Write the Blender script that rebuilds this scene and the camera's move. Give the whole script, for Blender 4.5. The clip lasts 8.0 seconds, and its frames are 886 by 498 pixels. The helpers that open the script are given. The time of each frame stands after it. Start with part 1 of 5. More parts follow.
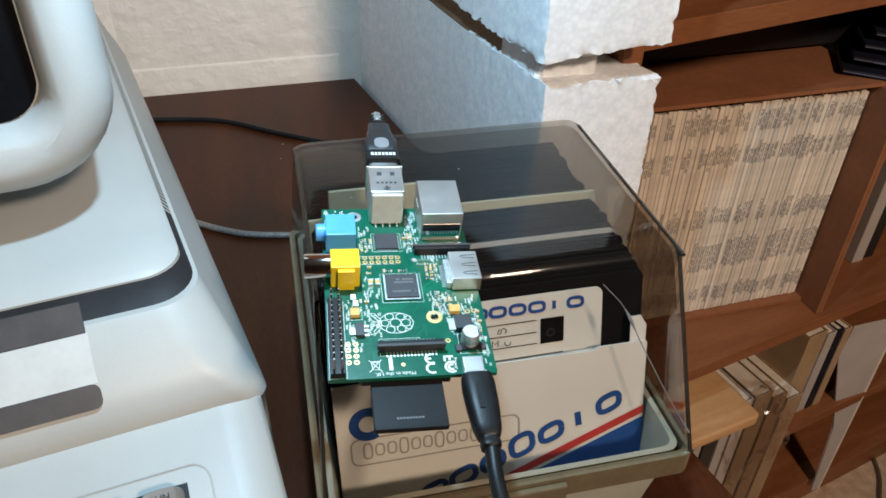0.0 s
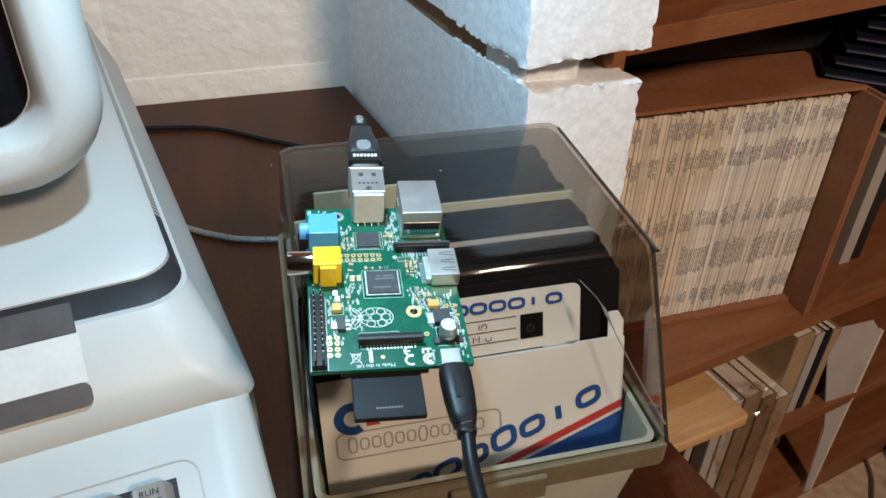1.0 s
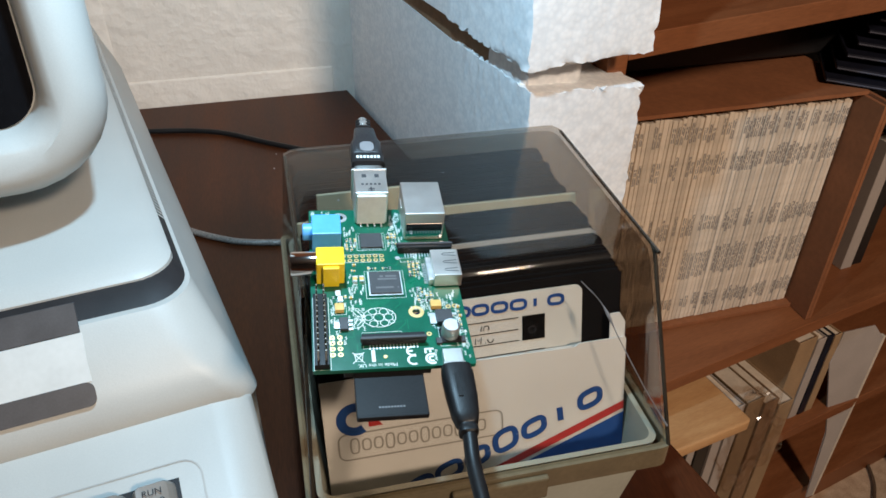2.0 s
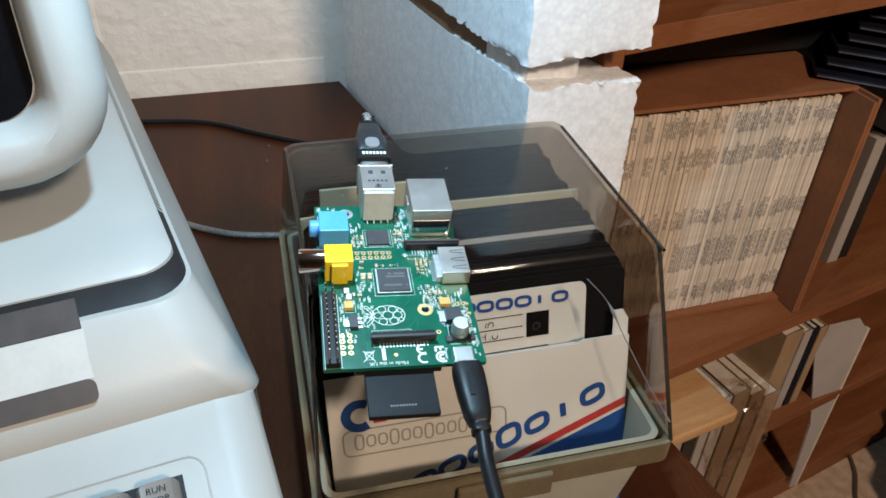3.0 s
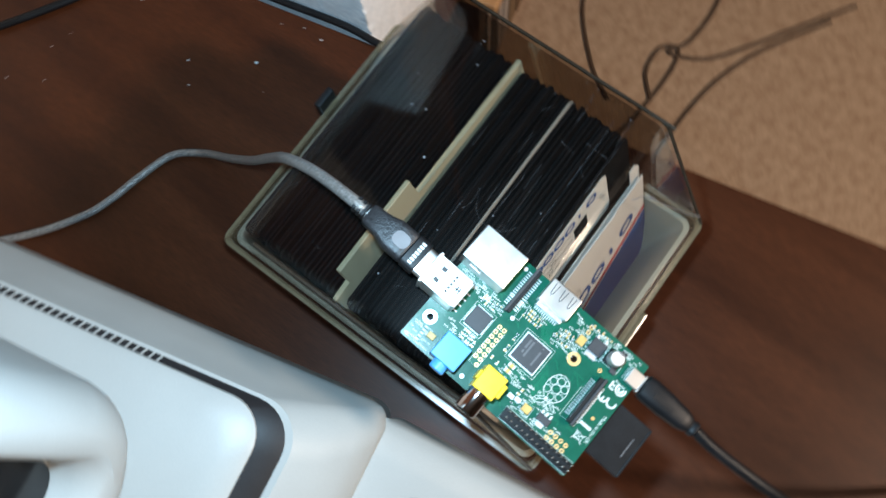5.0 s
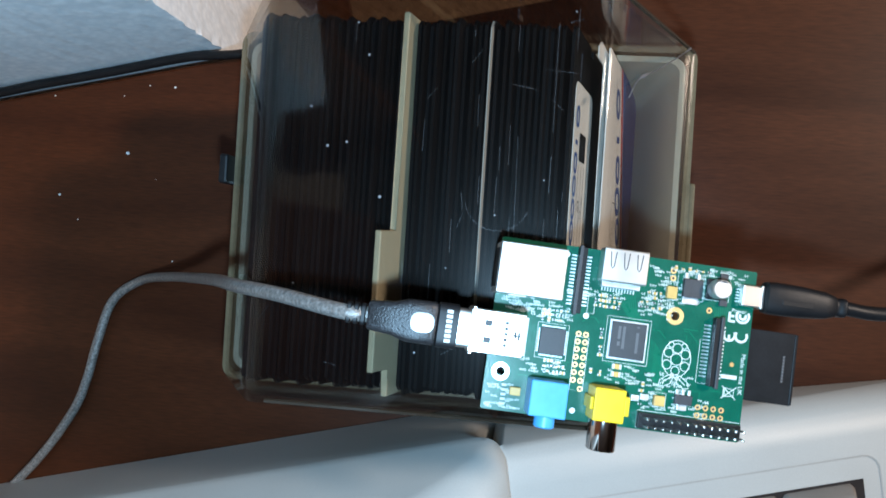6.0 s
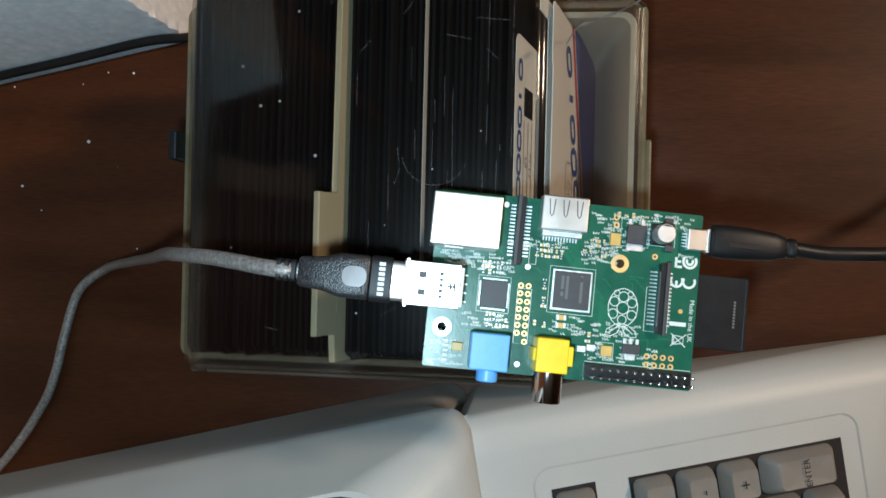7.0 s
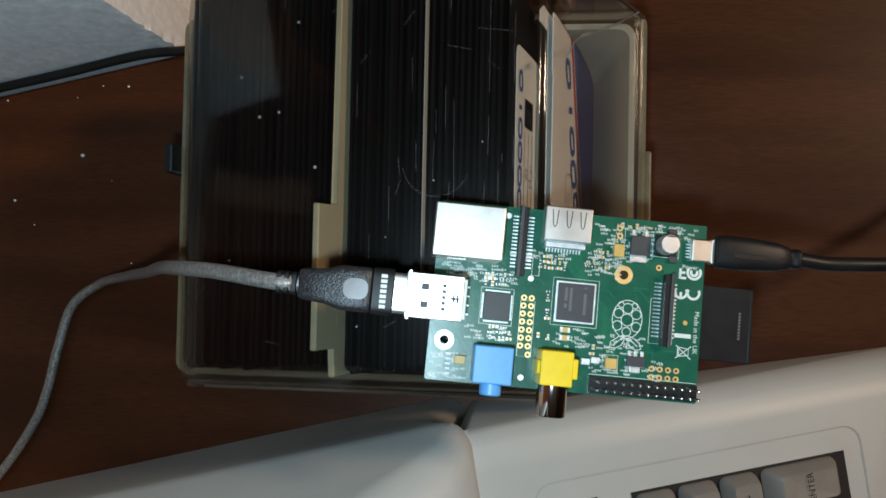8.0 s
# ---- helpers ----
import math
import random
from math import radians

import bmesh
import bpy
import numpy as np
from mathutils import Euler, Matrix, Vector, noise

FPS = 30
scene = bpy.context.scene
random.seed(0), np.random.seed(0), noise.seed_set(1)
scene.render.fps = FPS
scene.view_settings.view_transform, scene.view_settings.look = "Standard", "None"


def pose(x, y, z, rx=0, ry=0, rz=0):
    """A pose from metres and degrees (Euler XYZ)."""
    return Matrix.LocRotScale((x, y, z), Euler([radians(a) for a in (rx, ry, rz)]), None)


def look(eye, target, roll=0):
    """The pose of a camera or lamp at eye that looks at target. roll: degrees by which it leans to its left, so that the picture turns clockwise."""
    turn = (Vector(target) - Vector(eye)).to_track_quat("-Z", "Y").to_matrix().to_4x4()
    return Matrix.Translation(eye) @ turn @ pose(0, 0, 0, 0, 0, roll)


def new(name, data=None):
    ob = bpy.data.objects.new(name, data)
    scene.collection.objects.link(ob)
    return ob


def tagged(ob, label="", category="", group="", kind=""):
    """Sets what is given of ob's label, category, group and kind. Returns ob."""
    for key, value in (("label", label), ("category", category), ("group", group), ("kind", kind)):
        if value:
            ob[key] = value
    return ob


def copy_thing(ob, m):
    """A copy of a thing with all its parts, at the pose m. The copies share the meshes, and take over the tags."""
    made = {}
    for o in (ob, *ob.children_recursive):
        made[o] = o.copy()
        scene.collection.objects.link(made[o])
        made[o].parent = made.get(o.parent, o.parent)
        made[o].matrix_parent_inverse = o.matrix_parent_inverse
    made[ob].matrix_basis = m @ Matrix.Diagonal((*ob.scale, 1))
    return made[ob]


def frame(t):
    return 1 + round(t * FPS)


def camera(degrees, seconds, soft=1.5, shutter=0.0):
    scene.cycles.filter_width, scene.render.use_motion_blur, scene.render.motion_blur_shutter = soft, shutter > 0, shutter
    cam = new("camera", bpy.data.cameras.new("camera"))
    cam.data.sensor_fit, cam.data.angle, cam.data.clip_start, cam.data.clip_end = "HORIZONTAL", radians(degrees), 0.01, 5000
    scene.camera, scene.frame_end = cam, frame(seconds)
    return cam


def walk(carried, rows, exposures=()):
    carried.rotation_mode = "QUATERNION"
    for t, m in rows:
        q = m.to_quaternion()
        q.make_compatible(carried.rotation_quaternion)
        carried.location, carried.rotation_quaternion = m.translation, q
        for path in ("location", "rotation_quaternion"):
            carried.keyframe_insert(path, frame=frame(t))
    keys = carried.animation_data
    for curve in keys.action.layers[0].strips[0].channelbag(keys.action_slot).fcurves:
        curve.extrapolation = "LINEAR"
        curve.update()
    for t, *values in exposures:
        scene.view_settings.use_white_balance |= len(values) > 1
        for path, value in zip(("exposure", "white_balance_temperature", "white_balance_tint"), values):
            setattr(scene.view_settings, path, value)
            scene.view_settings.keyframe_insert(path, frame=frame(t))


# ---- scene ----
# ---------------- camera ----------------
cam = camera(61.2, 8.0, soft=1.6, shutter=0.4)
LIFT = 0.898      # height of the circuit board's front corner over the floor
PATH = [
    (0, -0.00448, -0.17284, 0.17583, 54.028, -0.954, -12.798),
    (0.5, -0.00067, -0.18083, 0.17716, 54.233, -0.673, -13.274),
    (1, -0.00036, -0.18397, 0.17769, 54.69, -0.71, -13.304),
    (1.5, -0.00066, -0.18606, 0.17643, 55.121, -0.717, -13.092),
    (3, -0.00981, -0.18173, 0.17887, 54.35, -1.655, -14.01),
    (3.2, -0.01685, -0.15284, 0.18380, 52.322, -2.210, -16.993),
    (3.3, -0.02014, -0.13957, 0.19916, 49.393, -1.154, -18.621),
    (3.4, -0.01483, -0.12783, 0.22715, 45.874, -0.495, -18.661),
    (3.5, -0.01588, -0.122, 0.25578, 43.276, -0.301, -19.428),
    (3.7, -0.00907, -0.11682, 0.29646, 34.879, 0.218, -20.163),
    (3.9, 0.00289, -0.10171, 0.32796, 28.533, 4.535, -21.040),
    (4, 7e-05, -0.08836, 0.33314, 26.463, 4.56, -22.402),
    (4.2, -0.00171, -0.05209, 0.33949, 22.704, 3.492, -27.624),
    (4.3, -0.00830, -0.03996, 0.33329, 22.418, 3.044, -30.381),
    (4.5, -0.01384, -0.00577, 0.32879, 18.838, 1.988, -33.907),
    (4.7, -0.01619, 0.01467, 0.32371, 17.492, 1.128, -40.507),
    (5.8, 0.05959, 0.07448, 0.25463, -1.774, 4.296, -83.901),
    (6, 0.05738, 0.07464, 0.25263, 0.253, 5.811, -86.337),
    (6.5, 0.04667, 0.05985, 0.25081, -0.273, 6.047, -87.604),
    (7, 0.04248, 0.05215, 0.24416, 0.302, 6.384, -88.612),
    (7.5, 0.0434, 0.05087, 0.24298, 0.719, 6.371, -89.378),
    (8, 0.04133, 0.05548, 0.24155, 1.451, 5.794, -88.839),
]
walk(cam, [(t, pose(x, y, z + LIFT, rx, ry, rz)) for t, x, y, z, rx, ry, rz in PATH],
     exposures=[(0, -0.03, 6050, 8), (3, -0.03, 6050, 8), (3.3, -0.14, 5900, 6), (3.5, -0.16, 5850, 8), (4, -0.08, 6150, 8), (4.7, 0.05, 6100, 8), (5.8, -0.08, 5600, 8), (6, -0.08, 5600, 8), (6.5, -0.3, 6300, 10), (8, -0.9, 6850, 12)])

# ---------------- light ----------------
world = bpy.data.worlds.new("room_air")
world.use_nodes = True
world.node_tree.nodes["Background"].inputs[0].default_value = (0.55, 0.6, 0.7, 1)
world.node_tree.nodes["Background"].inputs[1].default_value = 0.08
scene.world = world


def lamp(name, kind, place, target, power, color, size):
    data = bpy.data.lights.new(name, kind)
    data.energy, data.color = power, color
    if kind == "AREA":
        data.shape, data.size = "DISK", size
    else:
        data.shadow_soft_size = size
    ob = new(name, data)
    ob.matrix_world = look(place, target)
    return ob


lamp("ceiling_lamp_light", "AREA", (0.60, -1.35, 2.02), (0.15, 0.1, 0.8), 30, (1.0, 0.76, 0.56), 0.20)
lamp("torch_light", "POINT", (0.014, 0.066, LIFT + 0.262), (0, 0, 0), 5.4, (0.55, 0.82, 1.0), 0.008)


# ---------------- materials ----------------
def mat(name, c, rough=0.5, metal=0.0, vary=0.12, scale=30.0, bump=0.15, bscale=400.0, stretch=(1, 1, 1), c2=None,
        rvary=0.1, coat=0.0, spec=0.5, dist=0.0004, rand=0.0):
    m = bpy.data.materials.new(name)
    m.use_nodes = True
    nt = m.node_tree
    N, L = nt.nodes, nt.links
    b = N["Principled BSDF"]
    tc = N.new("ShaderNodeTexCoord")
    mp = N.new("ShaderNodeMapping")
    mp.inputs["Scale"].default_value = stretch
    L.new(tc.outputs["Object"], mp.inputs["Vector"])
    n1 = N.new("ShaderNodeTexNoise")
    n1.inputs["Scale"].default_value, n1.inputs["Detail"].default_value = scale, 6
    L.new(mp.outputs["Vector"], n1.inputs["Vector"])
    n2 = N.new("ShaderNodeTexNoise")
    n2.inputs["Scale"].default_value, n2.inputs["Detail"].default_value = bscale, 3
    L.new(mp.outputs["Vector"], n2.inputs["Vector"])
    ramp = N.new("ShaderNodeValToRGB")
    hi = c2 if c2 else tuple(min(1, v * (1 + vary)) for v in c)
    lo = c if c2 else tuple(v * (1 - vary) for v in c)
    ramp.color_ramp.elements[0].position, ramp.color_ramp.elements[1].position = 0.3, 0.7
    ramp.color_ramp.elements[0].color, ramp.color_ramp.elements[1].color = (*lo, 1), (*hi, 1)
    L.new(n1.outputs["Fac"], ramp.inputs["Fac"])
    col = ramp.outputs["Color"]
    fine = N.new("ShaderNodeMixRGB")
    fine.blend_type = "OVERLAY"
    fine.inputs["Fac"].default_value = min(1.0, vary * 1.6)
    L.new(col, fine.inputs[1])
    L.new(n2.outputs["Fac"], fine.inputs[2])
    col = fine.outputs[0]
    if rand:
        oi = N.new("ShaderNodeObjectInfo")
        hsv = N.new("ShaderNodeHueSaturation")
        mr = N.new("ShaderNodeMapRange")
        mr.inputs["To Min"].default_value, mr.inputs["To Max"].default_value = 1 - rand, 1 + rand
        L.new(oi.outputs["Random"], mr.inputs["Value"])
        L.new(mr.outputs[0], hsv.inputs["Value"])
        L.new(col, hsv.inputs["Color"])
        col = hsv.outputs["Color"]
    L.new(col, b.inputs["Base Color"])
    rr = N.new("ShaderNodeMapRange")
    rr.inputs["To Min"].default_value, rr.inputs["To Max"].default_value = max(0.02, rough - rvary), min(1, rough + rvary)
    L.new(n1.outputs["Fac"], rr.inputs["Value"])
    L.new(rr.outputs[0], b.inputs["Roughness"])
    b.inputs["Metallic"].default_value = metal
    b.inputs["Specular IOR Level"].default_value = spec
    b.inputs["Coat Weight"].default_value = coat
    b.inputs["Coat Roughness"].default_value = 0.15
    if bump:
        bp = N.new("ShaderNodeBump")
        bp.inputs["Strength"].default_value, bp.inputs["Distance"].default_value = bump, dist
        L.new(n2.outputs["Fac"], bp.inputs["Height"])
        L.new(bp.outputs["Normal"], b.inputs["Normal"])
    return m


def smoked(name, tint, rough, ior=1.49, haze=0.0, film_share=1.0):
    """Tinted clear plastic: a clear tint seen through, with a gloss film driven by Fresnel."""
    m = bpy.data.materials.new(name)
    m.use_nodes = True
    N, L = m.node_tree.nodes, m.node_tree.links
    N.remove(N["Principled BSDF"])
    tr, gl, mx, fr = N.new("ShaderNodeBsdfTransparent"), N.new("ShaderNodeBsdfGlossy"), N.new("ShaderNodeMixShader"), N.new("ShaderNodeFresnel")
    tr.inputs["Color"].default_value = (*tint, 1)
    gl.inputs["Color"].default_value = (1, 1, 1, 1)
    fr.inputs["IOR"].default_value = ior
    tc, n1, mr = N.new("ShaderNodeTexCoord"), N.new("ShaderNodeTexNoise"), N.new("ShaderNodeMapRange")
    n1.inputs["Scale"].default_value, n1.inputs["Detail"].default_value = 45, 8
    L.new(tc.outputs["Object"], n1.inputs["Vector"])
    mr.inputs["From Min"].default_value, mr.inputs["From Max"].default_value = 0.3, 0.7
    mr.inputs["To Min"].default_value, mr.inputs["To Max"].default_value = rough * 0.6, rough * 1.5
    L.new(n1.outputs["Fac"], mr.inputs["Value"])
    L.new(mr.outputs[0], gl.inputs["Roughness"])
    film = gl.outputs[0]
    if haze:
        # fine scuffs scatter a share of the reflection
        g2, m2 = N.new("ShaderNodeBsdfGlossy"), N.new("ShaderNodeMixShader")
        g2.inputs["Roughness"].default_value, m2.inputs[0].default_value = 0.33, haze
        L.new(gl.outputs[0], m2.inputs[1])
        L.new(g2.outputs[0], m2.inputs[2])
        film = m2.outputs[0]
    share = N.new("ShaderNodeMath")
    share.operation = "MULTIPLY"
    share.inputs[1].default_value = film_share
    L.new(fr.outputs[0], share.inputs[0])
    cap = N.new("ShaderNodeMath")
    cap.operation = "MINIMUM"
    cap.inputs[1].default_value = 0.22
    L.new(share.outputs[0], cap.inputs[0])
    L.new(cap.outputs[0], mx.inputs[0])
    L.new(tr.outputs[0], mx.inputs[1])
    L.new(film, mx.inputs[2])
    L.new(mx.outputs[0], N["Material Output"].inputs["Surface"])
    return m


def beaded(name, dark, light, scale):
    """Expanded foam: round beads pressed together, with darker seams and blotches."""
    m = bpy.data.materials.new(name)
    m.use_nodes = True
    N, L = m.node_tree.nodes, m.node_tree.links
    b = N["Principled BSDF"]
    tc, vo, no, add, ramp, bp = (N.new("ShaderNode" + k) for k in ("TexCoord", "TexVoronoi", "TexNoise", "Math", "ValToRGB", "Bump"))
    vo.inputs["Scale"].default_value = scale
    no.inputs["Scale"].default_value, no.inputs["Detail"].default_value = scale * 0.35, 4
    add.operation = "MULTIPLY_ADD"
    add.inputs[1].default_value = 0.55
    L.new(tc.outputs["Object"], vo.inputs["Vector"])
    L.new(tc.outputs["Object"], no.inputs["Vector"])
    L.new(vo.outputs["Distance"], add.inputs[0])
    L.new(no.outputs["Fac"], add.inputs[2])
    ramp.color_ramp.elements[0].position, ramp.color_ramp.elements[1].position = 0.55, 0.95
    ramp.color_ramp.elements[0].color, ramp.color_ramp.elements[1].color = (*light, 1), (*dark, 1)
    L.new(add.outputs[0], ramp.inputs["Fac"])
    L.new(ramp.outputs["Color"], b.inputs["Base Color"])
    b.inputs["Roughness"].default_value = 0.75
    bp.invert = True
    bp.inputs["Strength"].default_value, bp.inputs["Distance"].default_value = 0.22, 0.0010
    L.new(add.outputs[0], bp.inputs["Height"])
    L.new(bp.outputs["Normal"], b.inputs["Normal"])
    return m


M_TABLE = mat("dark_table_veneer", (0.040, 0.0118, 0.0044), 0.42, vary=0.3, scale=5, bump=0.06, bscale=120, stretch=(9, 1, 9), c2=(0.078, 0.0230, 0.0076), rvary=0.08, spec=0.22)
M_WALL = mat("cream_painted_brick", (0.80, 0.725, 0.645), 0.6, vary=0.06, scale=14, bump=0.9, bscale=55, dist=0.004)
# grey set low so the unseen room bounces less light
M_ROOM = mat("room_plaster_dimmed", (0.20, 0.19, 0.18), 0.8, vary=0.06, scale=3, bump=0.1, bscale=80)
M_CARPET = mat("brown_carpet", (0.46, 0.30, 0.19), 0.95, vary=0.3, scale=55, bump=0.9, bscale=500, c2=(0.64, 0.46, 0.31), dist=0.002)
M_FOAM = beaded("white_foam", (0.80, 0.82, 0.84), (0.93, 0.935, 0.94), 260)
M_SHELF = mat("red_brown_board", (0.20, 0.068, 0.024), 0.5, vary=0.2, scale=8, bump=0.08, bscale=90, stretch=(1, 8, 8), c2=(0.27, 0.10, 0.038))
M_CARD = mat("brown_card", (0.22, 0.13, 0.07), 0.85, vary=0.15, scale=25, bump=0.2, bscale=200)
M_PINE = mat("pale_pine", (0.55, 0.30, 0.13), 0.45, vary=0.15, scale=6, bump=0.06, bscale=60, stretch=(2, 14, 14), c2=(0.66, 0.40, 0.19))
M_PAPER = mat("cream_paper", (0.72, 0.62, 0.50), 0.8, vary=0.12, scale=60, bump=0.1, bscale=300, rand=0.16)
M_INK = mat("grey_print", (0.16, 0.15, 0.15), 0.7, vary=0.2, scale=120, bump=0)
M_DARK = mat("near_black", (0.012, 0.012, 0.014), 0.55, vary=0.3, scale=40, bump=0.1)
M_BLACK = mat("black_plastic", (0.009, 0.009, 0.010), 0.45, vary=0.2, scale=80, bump=0.08, bscale=900, spec=0.3)
M_IVORY = mat("ivory_plastic", (0.42, 0.42, 0.35), 0.45, vary=0.06, scale=40, bump=0.05)
M_KHAKI = mat("khaki_rim_plastic", (0.15, 0.12, 0.072), 0.2, vary=0.12, scale=60, bump=0.05, spec=0.7)
M_LID = smoked("smoked_lid", (0.775, 0.74, 0.695), 0.05, 1.40, haze=0.15, film_share=0.65)
M_EDGE = mat("dark_smoked_edge", (0.030, 0.022, 0.015), 0.2, vary=0.15, scale=60, bump=0.04)
M_CASE = mat("cream_case_plastic", (0.47, 0.475, 0.455), 0.42, vary=0.04, scale=20, bump=0.12, bscale=1500, rvary=0.05)
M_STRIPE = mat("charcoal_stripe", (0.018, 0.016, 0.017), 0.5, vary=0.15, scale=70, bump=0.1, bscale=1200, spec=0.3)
M_BAND = mat("grey_badge_band", (0.062, 0.058, 0.060), 0.42, vary=0.12, scale=70, bump=0.05, bscale=1200)
M_BADGE = mat("silver_badge", (0.58, 0.58, 0.56), 0.42, vary=0.05, scale=60, bump=0.03)
M_KEY = mat("grey_brown_keycap", (0.23, 0.205, 0.18), 0.5, vary=0.06, scale=60, bump=0.1, bscale=1800)
M_SCREEN = mat("dark_screen_glass", (0.006, 0.006, 0.007), 0.12, vary=0.2, scale=5, bump=0, rvary=0.02)
M_PCB = mat("green_circuit_board", (0.003, 0.100, 0.058), 0.30, vary=0.12, scale=200, bump=0.1, bscale=1500, rvary=0.06)


# ---------------- mesh helpers ----------------
def part(name, bm, material, parent, label="", smooth=False):
    me = bpy.data.meshes.new(name)
    bmesh.ops.recalc_face_normals(bm, faces=bm.faces)
    bm.to_mesh(me)
    bm.free()
    for f in me.polygons:
        f.use_smooth = smooth
    if smooth:
        me.set_sharp_from_angle(angle=radians(38))
    me.materials.append(material)
    ob = new(name, me)
    ob.parent = parent
    if label:
        tagged(ob, label)
    return ob


def thing(name, place, label, category, group="", kind="", turn=0.0):
    ob = new(name)
    ob.empty_display_size = 0.02
    ob.matrix_world = pose(*place, 0, 0, turn)
    return tagged(ob, label, category, group, kind)


def block(x0, x1, y0, y1, z0, z1, bevel=0.0, seg=2, bm=None):
    bm2 = bmesh.new()
    v = [bm2.verts.new((x, y, z)) for z in (z0, z1) for x, y in ((x0, y0), (x1, y0), (x1, y1), (x0, y1))]
    for f in ((0, 3, 2, 1), (4, 5, 6, 7), (0, 1, 5, 4), (1, 2, 6, 5), (2, 3, 7, 6), (3, 0, 4, 7)):
        bm2.faces.new([v[i] for i in f])
    if bevel:
        bmesh.ops.bevel(bm2, geom=bm2.edges[:], offset=bevel, segments=seg, affect="EDGES", profile=0.5)
    return joined(bm, bm2)


def joined(bm, bm2):
    if bm is None:
        return bm2
    tmp = bpy.data.meshes.new("tmp")
    bm2.to_mesh(tmp)
    bm2.free()
    bm.from_mesh(tmp)
    bpy.data.meshes.remove(tmp)
    return bm


def prism(outline, z0, z1, bevel=0.0, seg=2, bm=None, m=None):
    """A plate with the outline (x, y), from z0 to z1, turned by m."""
    bm2 = bmesh.new()
    a = [bm2.verts.new((x, y, z0)) for x, y in outline]
    b = [bm2.verts.new((x, y, z1)) for x, y in outline]
    n = len(a)
    bm2.faces.new(a[::-1])
    bm2.faces.new(b)
    for i in range(n):
        bm2.faces.new((a[i], a[(i + 1) % n], b[(i + 1) % n], b[i]))
    if bevel:
        bmesh.ops.bevel(bm2, geom=bm2.edges[:], offset=bevel, segments=seg, affect="EDGES", profile=0.5)
    if m is not None:
        bm2.transform(m)
    return joined(bm, bm2)


def loft(rings, caps=True, bm=None, closed=True):
    """Skin over rings of equal length."""
    bm2 = bmesh.new()
    vs = [[bm2.verts.new(p) for p in r] for r in rings]
    n = len(rings[0])
    for r0, r1 in zip(vs, vs[1:]):
        for i in range(n if closed else n - 1):
            bm2.faces.new((r0[i], r0[(i + 1) % n], r1[(i + 1) % n], r1[i]))
    if caps:
        bm2.faces.new(vs[0][::-1])
        bm2.faces.new(vs[-1])
    return joined(bm, bm2)


def spline(pts, steps=10):
    """Catmull-Rom through points."""
    p = [Vector(q) for q in pts]
    p = [2 * p[0] - p[1]] + p + [2 * p[-1] - p[-2]]
    out = []
    for a, b, c, d in zip(p, p[1:], p[2:], p[3:]):
        for i in range(steps):
            t = i / steps
            out.append(0.5 * (2 * b + (c - a) * t + (2 * a - 5 * b + 4 * c - d) * t * t + (3 * b - a - 3 * c + d) * t ** 3))
    return out + [p[-2]]


def tube(pts, radius, sides=12, bm=None, steps=10):
    """A round sweep; radius is a number or a function of 0..1."""
    line = spline(pts, steps)
    rings, side = [], None
    for i, q in enumerate(line):
        t = (line[min(i + 1, len(line) - 1)] - line[max(i - 1, 0)]).normalized()
        if side is None:
            side = t.orthogonal().normalized()
        side = (side - t * side.dot(t)).normalized()
        up = t.cross(side)
        r = radius(i / (len(line) - 1)) if callable(radius) else radius
        rings.append([q + r * (math.cos(a) * side + math.sin(a) * up) for a in (2 * math.pi * k / sides for k in range(sides))])
    return loft(rings, True, bm)


def disc(cx, cy, z0, z1, r, sides=20, bm=None, r2=None, bevel=0.0):
    r2 = r if r2 is None else r2
    ring = lambda rr, z: [(cx + rr * math.cos(2 * math.pi * k / sides), cy + rr * math.sin(2 * math.pi * k / sides), z) for k in range(sides)]
    rings = [ring(r, z0), ring(r2, z1)]
    if bevel:
        rings = [ring(r, z0), ring(r2, z1 - bevel), ring(r2 - bevel, z1)]
    return loft(rings, True, bm)


def rounded(x0, x1, y0, y1, r, n=5):
    out = []
    for cx, cy, a0 in ((x1 - r, y1 - r, 0), (x0 + r, y1 - r, 90), (x0 + r, y0 + r, 180), (x1 - r, y0 + r, 270)):
        out += [(cx + r * math.cos(radians(a0 + 90 * k / n)), cy + r * math.sin(radians(a0 + 90 * k / n))) for k in range(n + 1)]
    return out
# ---------------- the room ----------------
TABLE = 0.74


def rel(x, y, z):
    return Vector((x, y, z + LIFT))


# floor, walls, ceiling
floor = tagged(part("floor", block(-2.6, 2.4, -3.0, 1.2, -0.08, 0.0), M_CARPET, None), "brown mottled carpet with short pile", "floor", kind="structure")
# unseen ceiling and walls, coloured dark to hold down bounce and reflections
tagged(part("ceiling", block(-2.6, 2.4, -3.0, 1.2, 2.40, 2.48), M_ROOM, None), "plain plaster ceiling, grey kept dark to dim bounced light", "ceiling", kind="structure")
tagged(part("wall_left", block(-2.6, -2.5, -3.0, 1.2, 0.0, 2.40), M_ROOM, None), "plain plaster wall, grey kept dark to dim bounced light", "wall", kind="structure")
tagged(part("wall_right", block(2.3, 2.4, -3.0, 1.2, 0.0, 2.40), M_ROOM, None), "plain plaster wall, grey kept dark to dim bounced light", "wall", kind="structure")
tagged(part("wall_front", block(-2.5, 2.3, -3.0, -2.9, 0.0, 2.40), M_ROOM, None), "plain plaster wall, grey kept dark to dim bounced light", "wall", kind="structure")


